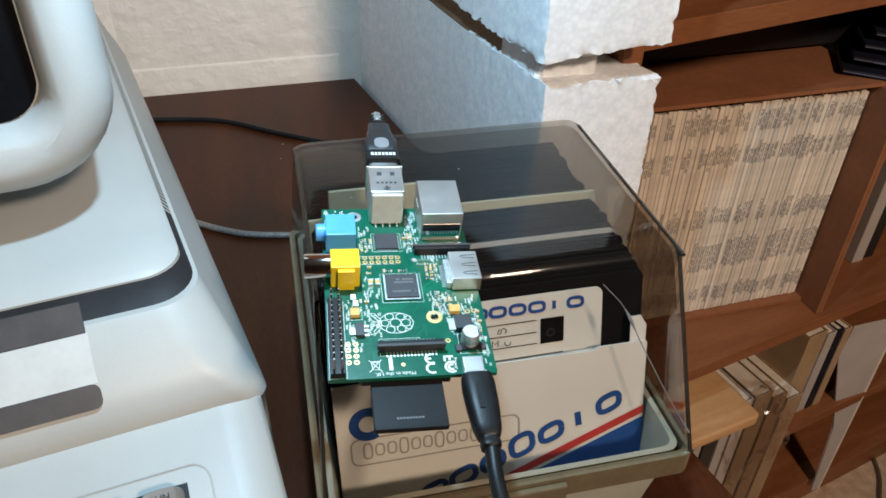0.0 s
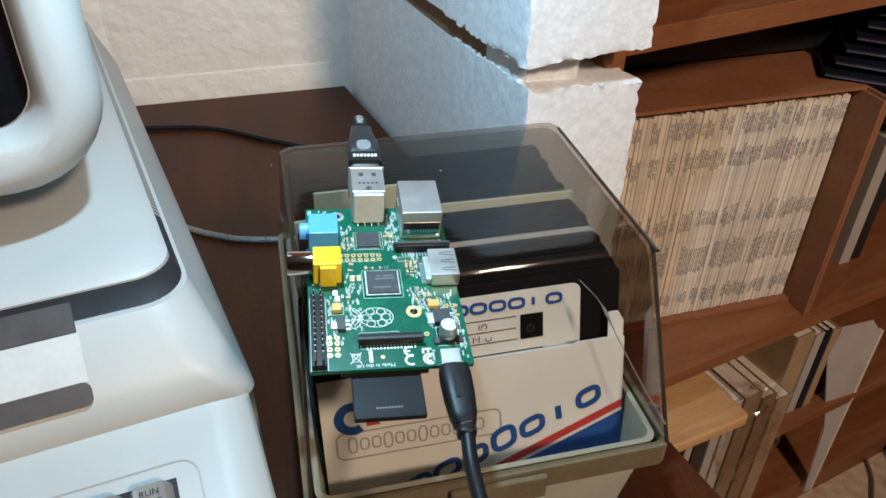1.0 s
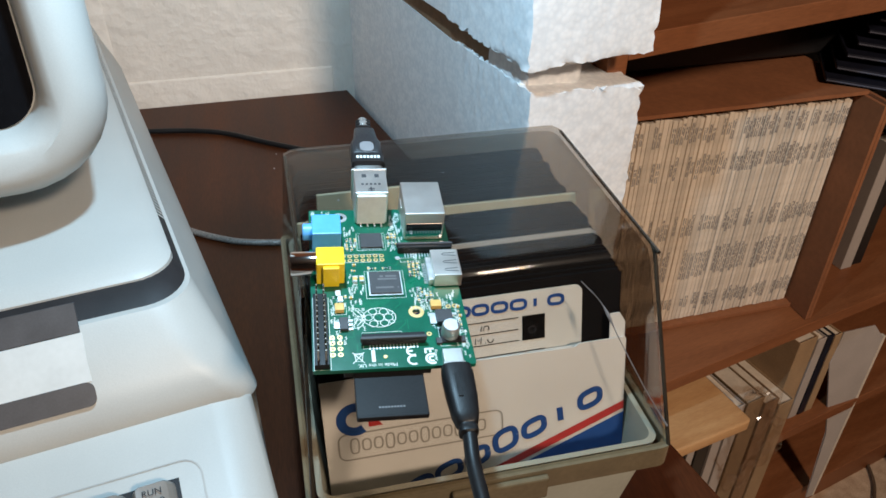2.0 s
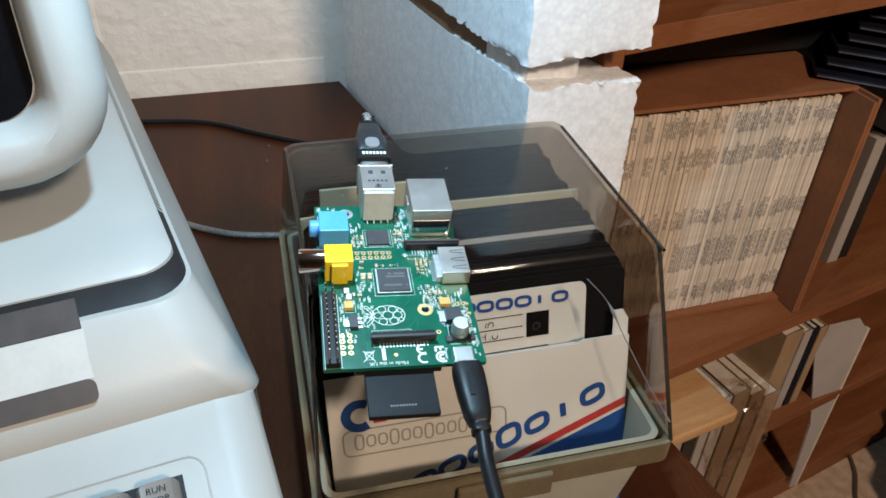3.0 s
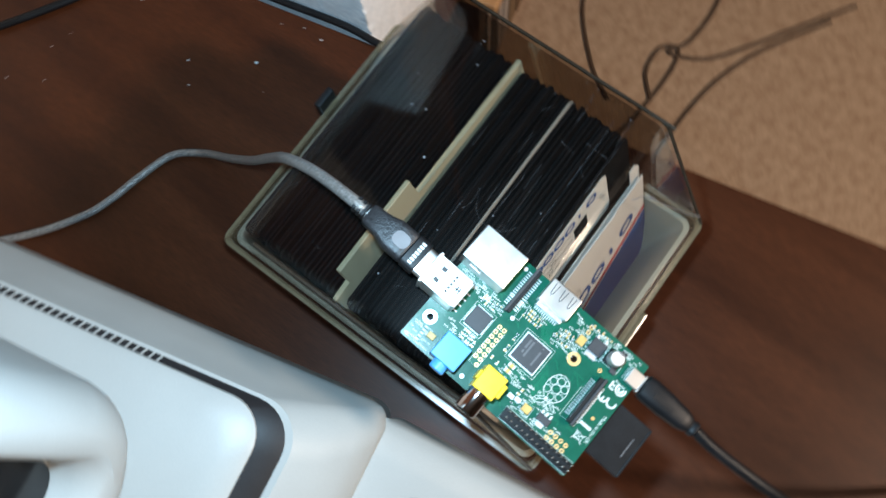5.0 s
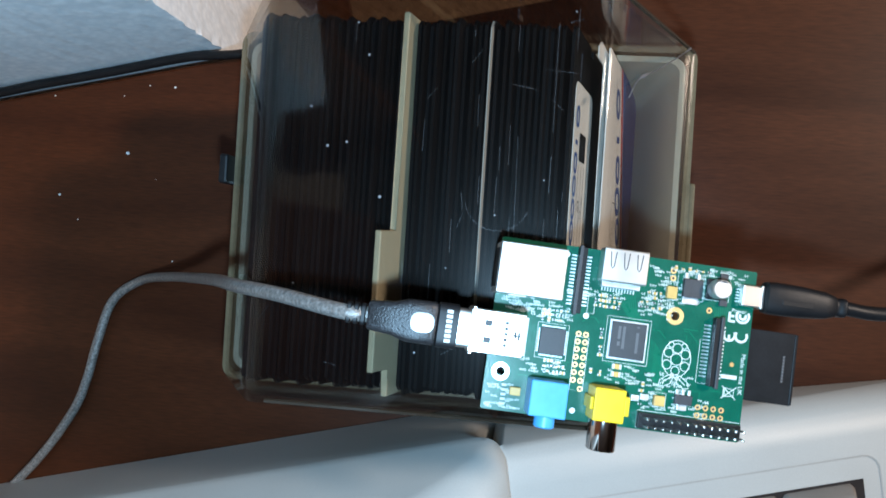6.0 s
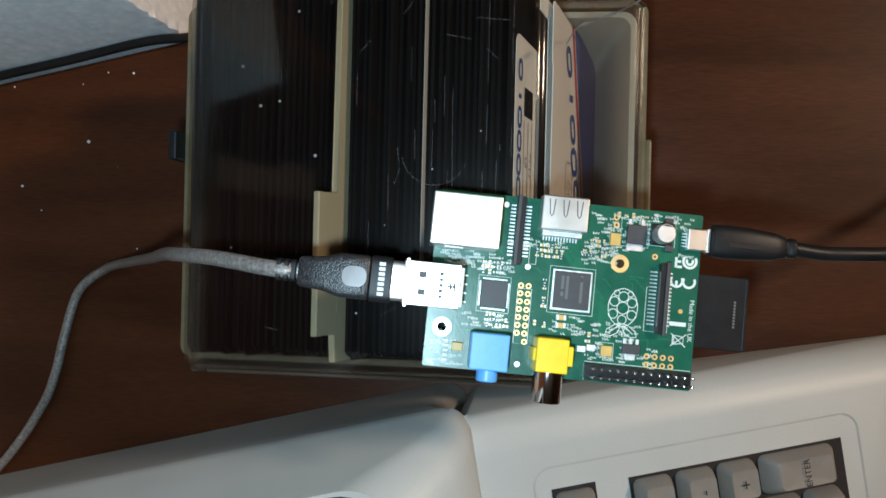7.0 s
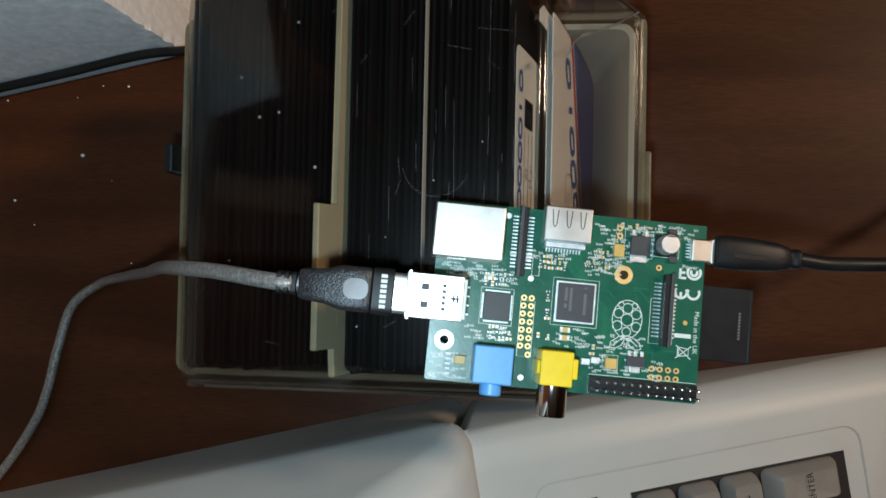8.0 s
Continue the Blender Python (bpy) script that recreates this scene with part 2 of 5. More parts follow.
def painted_wall():
    """Thickly painted brickwork: a backing with proud, softly edged bricks."""
    wall = tagged(part("wall_back", block(-2.5, 0.27, 0.0, 0.12, 0.0, 2.40), M_WALL, None), "cream painted brick wall with soft mortar grooves", "wall", kind="structure")
    wall.matrix_world = pose(-0.162, 0.606, 0, 0, 0, 2.0)
    L, Hh = 0.44, 0.215
    base = block(-L / 2, L / 2, -0.0045, 0.004, 0, Hh, bevel=0.003, seg=3)
    bmesh.ops.subdivide_edges(base, edges=[e for e in base.edges if e.calc_length() > 0.1], cuts=7, use_grid_fill=True)
    for v in base.verts:
        k = noise.noise(Vector((v.co.x * 9, v.co.z * 14, 0.3)))
        v.co.y += 0.0014 * k - 0.0008 * noise.noise(v.co * 60)
    me = None
    last = 0.268
    for row in range(7):
        for col in range(4):
            x = 0.235 + (col - 3) * (L + 0.008) + (0.22 if row % 2 else 0.0)
            z = 0.552 + (row - 1) * (Hh + 0.007)
            if x + L / 2 > last:
                continue
            if me is None:
                ob = part("brick", base, M_WALL, wall, smooth=True)
                me = ob.data
            else:
                ob = new("brick", me)
                ob.parent = wall
            ob.location = (x, 0.0026, z)
    return wall


painted_wall()
panel = tagged(part("wall_panelling", block(-2.3, 0.27, -0.022, -0.006, 1.14, 2.39), M_SHELF, None), "plain red-brown wood panelling over the painted brick", "wall", kind="structure")
panel.matrix_world = pose(-0.162, 0.606, 0, 0, 0, 2.0)
tagged(part("wall_return", block(0.11, 0.225, 0.735, 1.08, 0.0, 2.40), M_WALL, None), "cream painted return wall of the alcove", "wall", kind="structure")
tagged(part("wall_alcove", block(0.11, 2.3, 1.08, 1.2, 0.0, 2.40), M_WALL, None), "cream painted wall behind the bookcase", "wall", kind="structure")


# table: its right edge runs along x = 0.21 - 0.217 y
def table():
    t = thing("table", (0.0, 0.0, 0.0), "dark reddish-brown veneered table with worn glossy top", "table")
    e = lambda y: 0.21 - 0.217 * y
    out = [(-1.0, -0.75), (e(-0.75), -0.75), (e(0.607), 0.607), (-0.6, 0.582), (-1.0, 0.57)]
    part("tabletop", prism(out, TABLE - 0.028, TABLE, bevel=0.0015), M_TABLE, t)
    for x, y in ((-0.93, -0.68), (0.29, -0.68), (-0.93, 0.50), (0.03, 0.52)):
        part("leg", block(x - 0.025, x + 0.025, y - 0.025, y + 0.025, 0.0, TABLE - 0.029, bevel=0.003), M_TABLE, t)
    return t


table()


def foam_mesh(a0, a1, b0, b1, z0, z1, seed, worn):
    """A slab with crumbly faces and broken edges, in the stack's own axes."""
    bm = block(a0, a1, b0, b1, z0, z1)
    bmesh.ops.subdivide_edges(bm, edges=bm.edges[:], cuts=2, use_grid_fill=True)
    for k in range(6):      # fine only near the front and the broken top
        long = [e for e in bm.edges if e.calc_length() > 0.007 and min(v.co.y for v in e.verts) < b0 + 0.11 and (k < 2 or max(v.co.z for v in e.verts) > z1 - 0.21)]
        if long:
            bmesh.ops.subdivide_edges(bm, edges=long, cuts=1, use_grid_fill=True)
    bmesh.ops.triangulate(bm, faces=bm.faces[:])
    for v in bm.verts:
        p = v.co + Vector((seed, seed * 2, 0))
        n = Vector((noise.noise(p * 230), noise.noise(p * 230 + Vector((9, 0, 0))), noise.noise(p * 230 + Vector((0, 9, 0)))))
        edge = sum((abs(v.co.x - a0) < 1e-4, abs(v.co.x - a1) < 1e-4)) + (abs(v.co.y - b0) < 1e-4) + sum((abs(v.co.z - z0) < 1e-4, abs(v.co.z - z1) < 1e-4))
        v.co += n * (0.0008 + 0.0012 * worn * (edge > 1))
        if edge > 1:
            c = Vector(((a0 + a1) / 2, v.co.y + 0.02, (z0 + z1) / 2))
            v.co += (c - v.co).normalized() * 0.002 * worn * (0.6 + noise.noise(p * 70))
    return bm


def foam_stack():
    turn = pose(0.163, 0.252, 0, 0, 0, 12.4)      # front corner beside the table edge
    lower = foam_mesh(0, 0.094, 0, 0.36, 0.0, LIFT - 0.020, 1.3, 1.3)
    for v in lower.verts:      # the broken top falls away to one side
        v.co.z -= 0.10 * max(0.0, v.co.x) * min(1.0, max(0.0, (v.co.z - LIFT + 0.30) / 0.28))
    lo = tagged(part("foam_block", lower, M_FOAM, None, smooth=True), "white expanded polystyrene slab with broken crumbly top edge", "foam block", "foam blocks")
    up = tagged(part("foam_block", foam_mesh(-0.012, 0.086, -0.013, 0.35, LIFT - 0.001, LIFT + 0.20, 4.1, 1.0), M_FOAM, None, smooth=True), "white expanded polystyrene slab resting on card strips", "foam block", "foam blocks")
    lo.matrix_world = up.matrix_world = turn
    bm = block(0.002, 0.09, 0.062, 0.35, LIFT - 0.0290, LIFT - 0.0005, bevel=0.0006)
    c = tagged(part("card_packing", bm, M_CARD, None), "brown cardboard packing between two foam slabs", "cardboard")
    c.matrix_world = turn
    bm = foam_mesh(0.001, 0.050, 0.012, 0.060, LIFT - 0.0290, LIFT - 0.0005, 7.7, 1.8)
    c = tagged(part("foam_crumb", bm, M_FOAM, None, smooth=True), "broken piece of white foam between slabs", "foam block", "foam blocks")
    c.matrix_world = turn


foam_stack()
# ---------------- diskette box ----------------
def diskette_box():
    t = thing("diskette_box", (0.07, 0.105, TABLE), "diskette storage box with smoked transparent lid and ivory base", "storage box")
    ox, oy = 0.07, 0.105
    H = LIFT - TABLE                                # 0.158

    def ring(x0, x1, y0, y1, z, r):
        return [(x - ox, y - oy, z) for x, y in rounded(x0, x1, y0, y1, r)]

    # base: a tapered tub with walls and floor
    out = [ring(0.004, 0.137, 0.020, 0.192, 0.0, 0.006), ring(-0.004, 0.146, 0.008, 0.202, H - 0.080, 0.006)]
    inn = [ring(-0.0015, 0.1435, 0.0105, 0.1995, H - 0.080, 0.005), ring(0.0065, 0.1345, 0.0225, 0.1895, 0.003, 0.005)]
    part("base", loft(out + inn), M_IVORY, t)
    # khaki rim of the lid
    o2 = [ring(-0.0085, 0.1505, 0.0035, 0.2065, H - 0.091, 0.006), ring(-0.0085, 0.1505, 0.0035, 0.2065, H - 0.079, 0.006)]
    i2 = [ring(-0.0055, 0.1475, 0.0065, 0.2035, H - 0.079, 0.005), ring(-0.0055, 0.1475, 0.0065, 0.2035, H - 0.091, 0.005)]
    rim = loft(o2 + i2 + o2[:1], caps=False)
    bmesh.ops.remove_doubles(rim, verts=rim.verts, dist=1e-6)
    part("rim", rim, M_KHAKI, t, "khaki plastic rim round the lid")
    latch = block(0.050 - ox, 0.092 - ox, 0.0005 - oy, 0.0035 - oy, H - 0.094, H - 0.081, bevel=0.001)
    part("latch", latch, M_KHAKI, t)
    # lid: trapezoid in side view with a rounded front bend
    prof = [(0.0050, -0.079), (0.0435, -0.0085)]
    for k in range(6):
        a = radians(152 - 62 * k / 5)
        prof.append((0.0513 + 0.0075 * math.cos(a), -0.0075 + 0.0075 * math.sin(a)))
    prof += [(0.160, 0.0), (0.1655, -0.0012), (0.169, -0.005), (0.2050, -0.079)]

    def shell(inset):
        rows = []
        for y, z in prof:
            k = (z + 0.079) / 0.079
            yy = y + inset * (1 if y < 0.1 else -1) * 0.8
            zz = z - inset * max(0, k) ** 2
            xl, xr = -0.0070 + 0.0060 * k + inset, 0.1490 - 0.0005 * k - inset
            r = 0.004
            drop = 0.0012 if k > 0.9 else 0.0
            rows.append([(xl - ox, yy - oy, zz + H - drop * 2), (xl + r - ox, yy - oy, zz + H - drop * 0.3), (xl + 2 * r - ox, yy - oy, zz + H),
                         (xr - 2 * r - ox, yy - oy, zz + H), (xr - r - ox, yy - oy, zz + H - drop * 0.3), (xr - ox, yy - oy, zz + H - drop * 2)])
        return rows

    bm = bmesh.new()
    for inset in (0.0, 0.0022):
        rows = shell(inset)
        vs = [[bm.verts.new(p) for p in r] for r in rows]
        for a, b in zip(vs, vs[1:]):
            for i in range(5):
                bm.faces.new((a[i], a[i + 1], b[i + 1], b[i]))
        bm.faces.new([r[0] for r in vs])
        bm.faces.new([r[-1] for r in vs][::-1])
    lid = part("lid", bm, M_LID, t, "smoked brown transparent scratched plastic lid", smooth=True)
    lid.visible_shadow = False
    for side in (-1, 1):      # thick moulded edge down each end of the lid
        line = []
        for y, z in prof[:-3]:
            k = (z + 0.079) / 0.079
            line.append(((-0.0070 + 0.0060 * k + 0.0009 if side < 0 else 0.1490 - 0.0005 * k - 0.0009) - ox, y - oy, z + H - (0.0026 if k > 0.9 else 0.0004)))
        part("lid_edge", tube(line, 0.0009, 6, steps=3), M_EDGE, t, "dark brown moulded edge of the lid", smooth=True)
    hinge = block(0.080 - ox, 0.093 - ox, 0.2065 - oy, 0.2105 - oy, H - 0.092, H - 0.070, bevel=0.001)
    part("hinge", hinge, M_BLACK, t)
    return t


diskette_box()
# ---------------- desktop computer ----------------
CASE = pose(-0.036, 0.083, TABLE, 0, 0, 10.5)


TAPER, WIDER = 0.063, 0.0095      # the side runs inwards towards the back


def case_ring(x1, y0, z, r, x0=-0.46, y1=0.46):
    return [(x - TAPER * max(0.0, y) * (x > -0.3), y, z) for x, y in rounded(x0, x1 + WIDER, y0, y1, r, 8)]


def desktop_case():
    t = thing("desktop_computer", (0, 0, 0), "cream rounded desktop computer case with charcoal stripe", "computer")
    t.matrix_world = CASE
    lower = [(0.001, -0.002, 0.002, 0.014), (0.001, -0.002, 0.060, 0.016), (0.0010, -0.0035, 0.0725, 0.010), (0.0006, -0.0080, 0.0752, 0.010), (-0.0006, -0.0090, 0.0780, 0.011),
             (-0.0040, -0.0080, 0.0885, 0.015), (-0.0080, -0.001, 0.098, 0.020), (-0.0115, 0.009, 0.108, 0.024), (-0.0145, 0.0185, 0.1165, 0.023), (-0.0150, 0.0205, 0.1180, 0.022),
             (-0.0178, 0.0235, 0.1178, 0.021)]
    part("body", loft([case_ring(*q) for q in lower]), M_CASE, t, smooth=True)
    band = [(-0.0157, 0.0215, 0.1165, 0.022), (-0.0222, 0.0365, 0.1250, 0.019)]
    part("stripe", loft([case_ring(*q) for q in band]), M_STRIPE, t, "charcoal recessed stripe band", smooth=True)
    upper = [(-0.0197, 0.0350, 0.1215, 0.020), (-0.0200, 0.0352, 0.1252, 0.020), (-0.0225, 0.038, 0.1275, 0.020), (-0.030, 0.048, 0.1300, 0.022), (-0.060, 0.10, 0.1340, 0.02), (-0.10, 0.16, 0.136, 0.02)]
    part("top_cover", loft([case_ring(*q) for q in upper]), M_CASE, t, smooth=True)
    # cream ribs that break the stripe into vents along the side
    me = None
    for k in range(84):
        y = 0.096 + 0.0042 * k
        if me is None:
            bm = block(-0.0052, 0.0052, -0.0005, 0.0005, -0.0006, 0.0003)
            bm.transform(pose(0, 0, 0, 0, 52.6, 0))
            o = part("vent_rib", bm, M_CASE, t)
            me = o.data
        else:
            o = new("vent_rib", me)
            o.parent = t
        o.location = (-0.01895 + WIDER - TAPER * y, y, 0.12075)
        o.rotation_euler = (0, 0, math.atan(TAPER))
    # badge panel on the sloping front
    ang = math.degrees(math.atan2(0.1165 - 0.098, 0.0185 + 0.001))

    def on_slope(x, s, lift):
        """A place on the sloping front, s metres up from its lower edge."""
        k = math.radians(ang)
        return Vector((x, -0.001 + s * math.cos(k) - lift * math.sin(k), 0.098 + s * math.sin(k) + lift * math.cos(k)))

    def strip(name, x0, x1, s0, s1, m, label, lift=0.0004, thick=0.0008):
        bm = block(x0, x1, s0, s1, -thick, 0.0, bevel=0.0003, seg=1)
        bm.transform(Matrix.Translation(on_slope(0, 0, lift)) @ pose(0, 0, 0, ang, 0, 0))
        return part(name, bm, m, t, label)

    strip("badge_panel", -0.36, -0.0575, 0.0040, 0.0262, M_BADGE, "silver grey badge panel")
    strip("badge_top_band", -0.36, -0.0580, 0.0262, 0.0400, M_BAND, "charcoal band over the badge", 0.0006)
    bm = prism(rounded(-0.36, -0.0570, -0.0062, 0.0044, 0.0036), -0.001, 0.0)
    bm.transform(Matrix.Translation(on_slope(0, 0, 0.0008)) @ pose(0, 0, 0, ang + 3, 0, 0))
    part("badge_low_band", bm, M_BAND, t, "charcoal band under the badge")
    m = Matrix.Translation(on_slope(-0.1265, 0.0140, 0.0009)) @ pose(0, 0, 0, ang, 0, 0)
    part("badge_lettering", lettering("256-80", 0.0100, m), mat("badge_grey", (0.16, 0.16, 0.165), 0.5, vary=0.05, scale=60, bump=0), t, "grey model number")
    bm = None
    for k in range(3):
        bm = block(-0.189 + 0.009 * k, -0.1825 + 0.009 * k, 0.0105, 0.0175, 0.0, 0.0002, bm=bm)
    bm.transform(Matrix.Translation(on_slope(0, 0, 0.0008)) @ pose(0, 0, 0, ang, 0, 0))
    part("badge_bars", bm, M_STRIPE, t, "grey plain bars")
    return t


def monitor():
    t = thing("monitor", (0, 0, 0), "cream monitor with rounded bezel and dark screen", "monitor")
    t.matrix_world = CASE @ pose(-0.161, 0.055, 0.135, -8, 0, 0)
    out = [(x, z) for x, z in rounded(-0.15, 0.1365, 0.0255, 0.28, 0.043, 8)]
    inn = [(x, z) for x, z in rounded(-0.125, 0.110, 0.054, 0.255, 0.018, 8)]
    shrink = lambda o, k, y: [((x + 0.009) * k - 0.009, y, (z - 0.155) * k + 0.155) for x, z in o]
    rings = [shrink(out, 0.8, 0.30), shrink(out, 0.97, 0.12), shrink(out, 1.0, 0.022)]
    for k in range(1, 7):      # wide soft edge
        q = radians(15 * k)
        rings.append(shrink(out, 1 - 0.105 * (1 - math.cos(q)), 0.022 * (1 - math.sin(q))))
    rings += [shrink(inn, 1.055, 0.0012), shrink(inn, 1.04, 0.0020), shrink(inn, 1.0, 0.010), shrink(inn, 0.985, 0.018)]
    part("bezel", loft(rings), M_CASE, t, smooth=True)
    part("screen", loft([[(x * 0.979, 0.0165, z * 0.979 + 0.0032) for x, z in inn], [(x * 0.975, 0.0171, z * 0.975 + 0.0035) for x, z in inn]]), M_SCREEN, t)
    part("stand", loft([[(x, y, z) for x, y in rounded(-0.09, 0.06, 0.06, 0.24, 0.03)] for z in (-0.001, 0.05)]), M_CASE, t, smooth=True)
    return t


monitor()


def lettering(s, size, m, bm=None, bold=0.0):
    """Flat letters as mesh, centred at m's origin, reading along its x axis."""
    cu = bpy.data.curves.new("letters", "FONT")
    cu.body, cu.size, cu.align_x, cu.align_y, cu.offset, cu.resolution_u = s, size, "CENTER", "CENTER", bold, 3
    ob = bpy.data.objects.new("letters", cu)
    scene.collection.objects.link(ob)
    dg = bpy.context.evaluated_depsgraph_get()
    me = bpy.data.meshes.new_from_object(ob.evaluated_get(dg))
    bm2 = bmesh.new()
    bm2.from_mesh(me)
    bpy.data.objects.remove(ob)
    bpy.data.meshes.remove(me)
    bm2.transform(m)
    return joined(bm, bm2)


desktop_case()


def keyboard():
    t = thing("keyboard", (0, 0, 0), "cream keyboard with grey-brown keycaps", "keyboard")
    t.matrix_world = CASE @ pose(-0.0084, 0, 0, 0, 0, -1.0)
    SL = 0.26
    top = lambda y: 0.0790 + (y + 0.01) * SL
    rings = []
    for inset, dz in ((0.0, None), (0.0, -0.022), (0.0025, -0.010), (0.008, -0.003), (0.018, 0.0)):
        o = rounded(-0.46, 0.0145 - inset, -0.225 + inset, -0.0012 - inset * 0.12, 0.007, 6)
        rings.append([(x, y, 0.002 if dz is None else top(y) + dz * (0.15 + 0.85 * min(1.0, max(0.0, (-0.004 - y) / 0.05)))) for x, y in o])
    part("body", loft(rings), M_CASE, t, smooth=True)
    tilt = math.degrees(math.atan(SL))

    def deck(x, y, lift=0.0):
        return Matrix.Translation((x, y, top(y) + lift)) @ pose(0, 0, 0, tilt, 0, 0)

    # raised line round the keys, and flat dark sheets for the shaded key gaps
    line = rounded(-0.42, -0.0135, -0.183, -0.0320, 0.008)
    line = [(x, y) for x, y in line]
    bm = strokes_on([line + line[:1]], 0.0008, lambda x, y: top(y) + 0.0003)
    part("panel_line", bm, mat("faint_groove", (0.40, 0.39, 0.37), 0.5, vary=0.05, scale=60, bump=0), t, "fine grey panel line")
    gap_shades = [(-0.41, -0.0230, -0.0586, -0.0392), (-0.41, -0.0240, -0.174, -0.0734)]
    for x0, x1, y0, y1 in gap_shades:
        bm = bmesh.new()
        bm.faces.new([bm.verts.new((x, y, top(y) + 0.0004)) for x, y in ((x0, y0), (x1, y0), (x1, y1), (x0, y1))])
        part("key_gap_shade", bm, M_STRIPE, t, "flat dark sheet drawn for the shade between keycaps")

    caps = {}

    def key(x, y, w=0.0176, d=0.0176, text="", size=0.0042):
        if (w, d) not in caps:
            rows = [(w, d, 0.0), (w * 0.97, d * 0.97, 0.002), (w * 0.76, d * 0.76, 0.0078), (w * 0.70, d * 0.70, 0.0086), (w * 0.4, d * 0.4, 0.0081)]
            bm = loft([[(px, py, z) for px, py in rounded(-a / 2, a / 2, -b / 2, b / 2, min(a, b) * 0.16, 3)] for a, b, z in rows])
            o = part("keycap", bm, M_KEY, t, smooth=True)
            caps[(w, d)] = o.data
        else:
            o = new("keycap", caps[(w, d)])
            o.parent = t
        o.matrix_local = deck(x, y, 0.0006)
        if text:
            rows = text.split("|")
            bm = None
            for i, s in enumerate(rows):
                bm = lettering(s, size, pose(0, (len(rows) - 1) * 0.0023 - i * 0.0046, 0.0090), bm)
            part("key_lettering", bm, M_STRIPE, o, "dark key lettering")
        return o

    for k in range(16):
        key(-0.0335 - 0.0192 * k, -0.0489, text=("RUN|STOP", "NORM|GRAPH")[k] if k < 2 else "", size=0.0038)
    for c in range(18):
        x = -0.0340 - 0.0192 * c
        for r in range(5):
            y = -0.0835 - 0.0192 * r
            if c == 0 and r >= 3:
                if r == 3:
                    key(x, y - 0.0096, 0.0176, 0.0368, "ENTER", 0.0042)
                continue
            key(x, y, text={(0, 0): "/", (0, 1): "-", (0, 2): "+"}.get((c, r), ""), size=0.0075)
    return t


def strokes_on(lines, width, height):
    bm = bmesh.new()
    for line in lines:
        prev = None
        for i, q in enumerate(line):
            a, b = Vector(line[max(i - 1, 0)]), Vector(line[min(i + 1, len(line) - 1)])
            d = (b - a).normalized()
            n = Vector((-d.y, d.x)) * width / 2
            cur = tuple(bm.verts.new((q[0] + s * n.x, q[1] + s * n.y, height(q[0], q[1]))) for s in (1, -1))
            if prev:
                bm.faces.new((prev[0], prev[1], cur[1], cur[0]))
            prev = cur
    return bm


keyboard()
# ---------------- single-board computer ----------------
BOARD = Matrix(((0.995165, 0.077575, 0.060239, 0), (-0.068893, 0.988474, -0.134807, 0), (-0.070003, 0.130005, 0.989039, LIFT), (0, 0, 0, 1)))
M_SILK = mat("white_board_print", (0.72, 0.76, 0.72), 0.5, vary=0.06, scale=300, bump=0)
M_TRACE = mat("light_green_trace", (0.010, 0.17, 0.085), 0.3, vary=0.1, scale=300, bump=0)
M_STEEL = mat("plated_steel", (0.78, 0.75, 0.71), 0.38, 1.0, vary=0.05, scale=120, bump=0.05, bscale=600, rvary=0.06)
M_TIN = mat("solder_tin", (0.76, 0.76, 0.76), 0.42, 1.0, vary=0.15, scale=400, bump=0.2, bscale=1500)
M_PIN = mat("dull_pin_metal", (0.42, 0.38, 0.33), 0.24, 1.0, vary=0.15, scale=400, bump=0)
M_GOLD = mat("gold_plating", (0.85, 0.60, 0.26), 0.46, 1.0, vary=0.08, scale=300, bump=0)
M_CHIP = mat("chip_epoxy", (0.042, 0.043, 0.047), 0.5, vary=0.12, scale=300, bump=0.1, bscale=3000)
M_BLUE = mat("light_blue_plastic", (0.10, 0.36, 0.74), 0.38, vary=0.05, scale=100, bump=0.05)
M_YELLOW = mat("yellow_plastic", (0.86, 0.60, 0.010), 0.38, vary=0.05, scale=100, bump=0.05)
M_TAN = mat("tantalum_tan", (0.66, 0.42, 0.12), 0.45, vary=0.08, scale=300, bump=0)
M_WHITEPL = mat("milky_plastic", (0.62, 0.66, 0.64), 0.3, vary=0.06, scale=200, bump=0.05)
M_GREYTXT = mat("grey_marking", (0.11, 0.11, 0.115), 0.5, vary=0.05, scale=300, bump=0)
M_DARKSTEEL = mat("dark_chrome", (0.60, 0.56, 0.53), 0.10, 1.0, vary=0.06, scale=100, bump=0, rvary=0.03)
M_SD = mat("black_card_plastic", (0.013, 0.013, 0.014), 0.45, vary=0.15, scale=120, bump=0.04, bscale=1200, spec=0.14)
mm = 0.001


def strokes(lines, width, z, bm=None):
    """Flat strips along lines of (x, y)."""
    bm = bm or bmesh.new()
    for line in lines:
        prev = None
        for i, q in enumerate(line):
            a, b = Vector(line[max(i - 1, 0)]), Vector(line[min(i + 1, len(line) - 1)])
            d = (b - a).normalized()
            n = Vector((-d.y, d.x)) * width / 2
            cur = (bm.verts.new((q[0] + n.x, q[1] + n.y, z)), bm.verts.new((q[0] - n.x, q[1] - n.y, z)))
            if prev:
                bm.faces.new((prev[0], prev[1], cur[1], cur[0]))
            prev = cur
    return bm


def arc(cx, cy, r, a0, a1, n=14, ry=None):
    ry = ry or r
    return [(cx + r * math.cos(radians(a0 + (a1 - a0) * k / n)), cy + ry * math.sin(radians(a0 + (a1 - a0) * k / n))) for k in range(n + 1)]


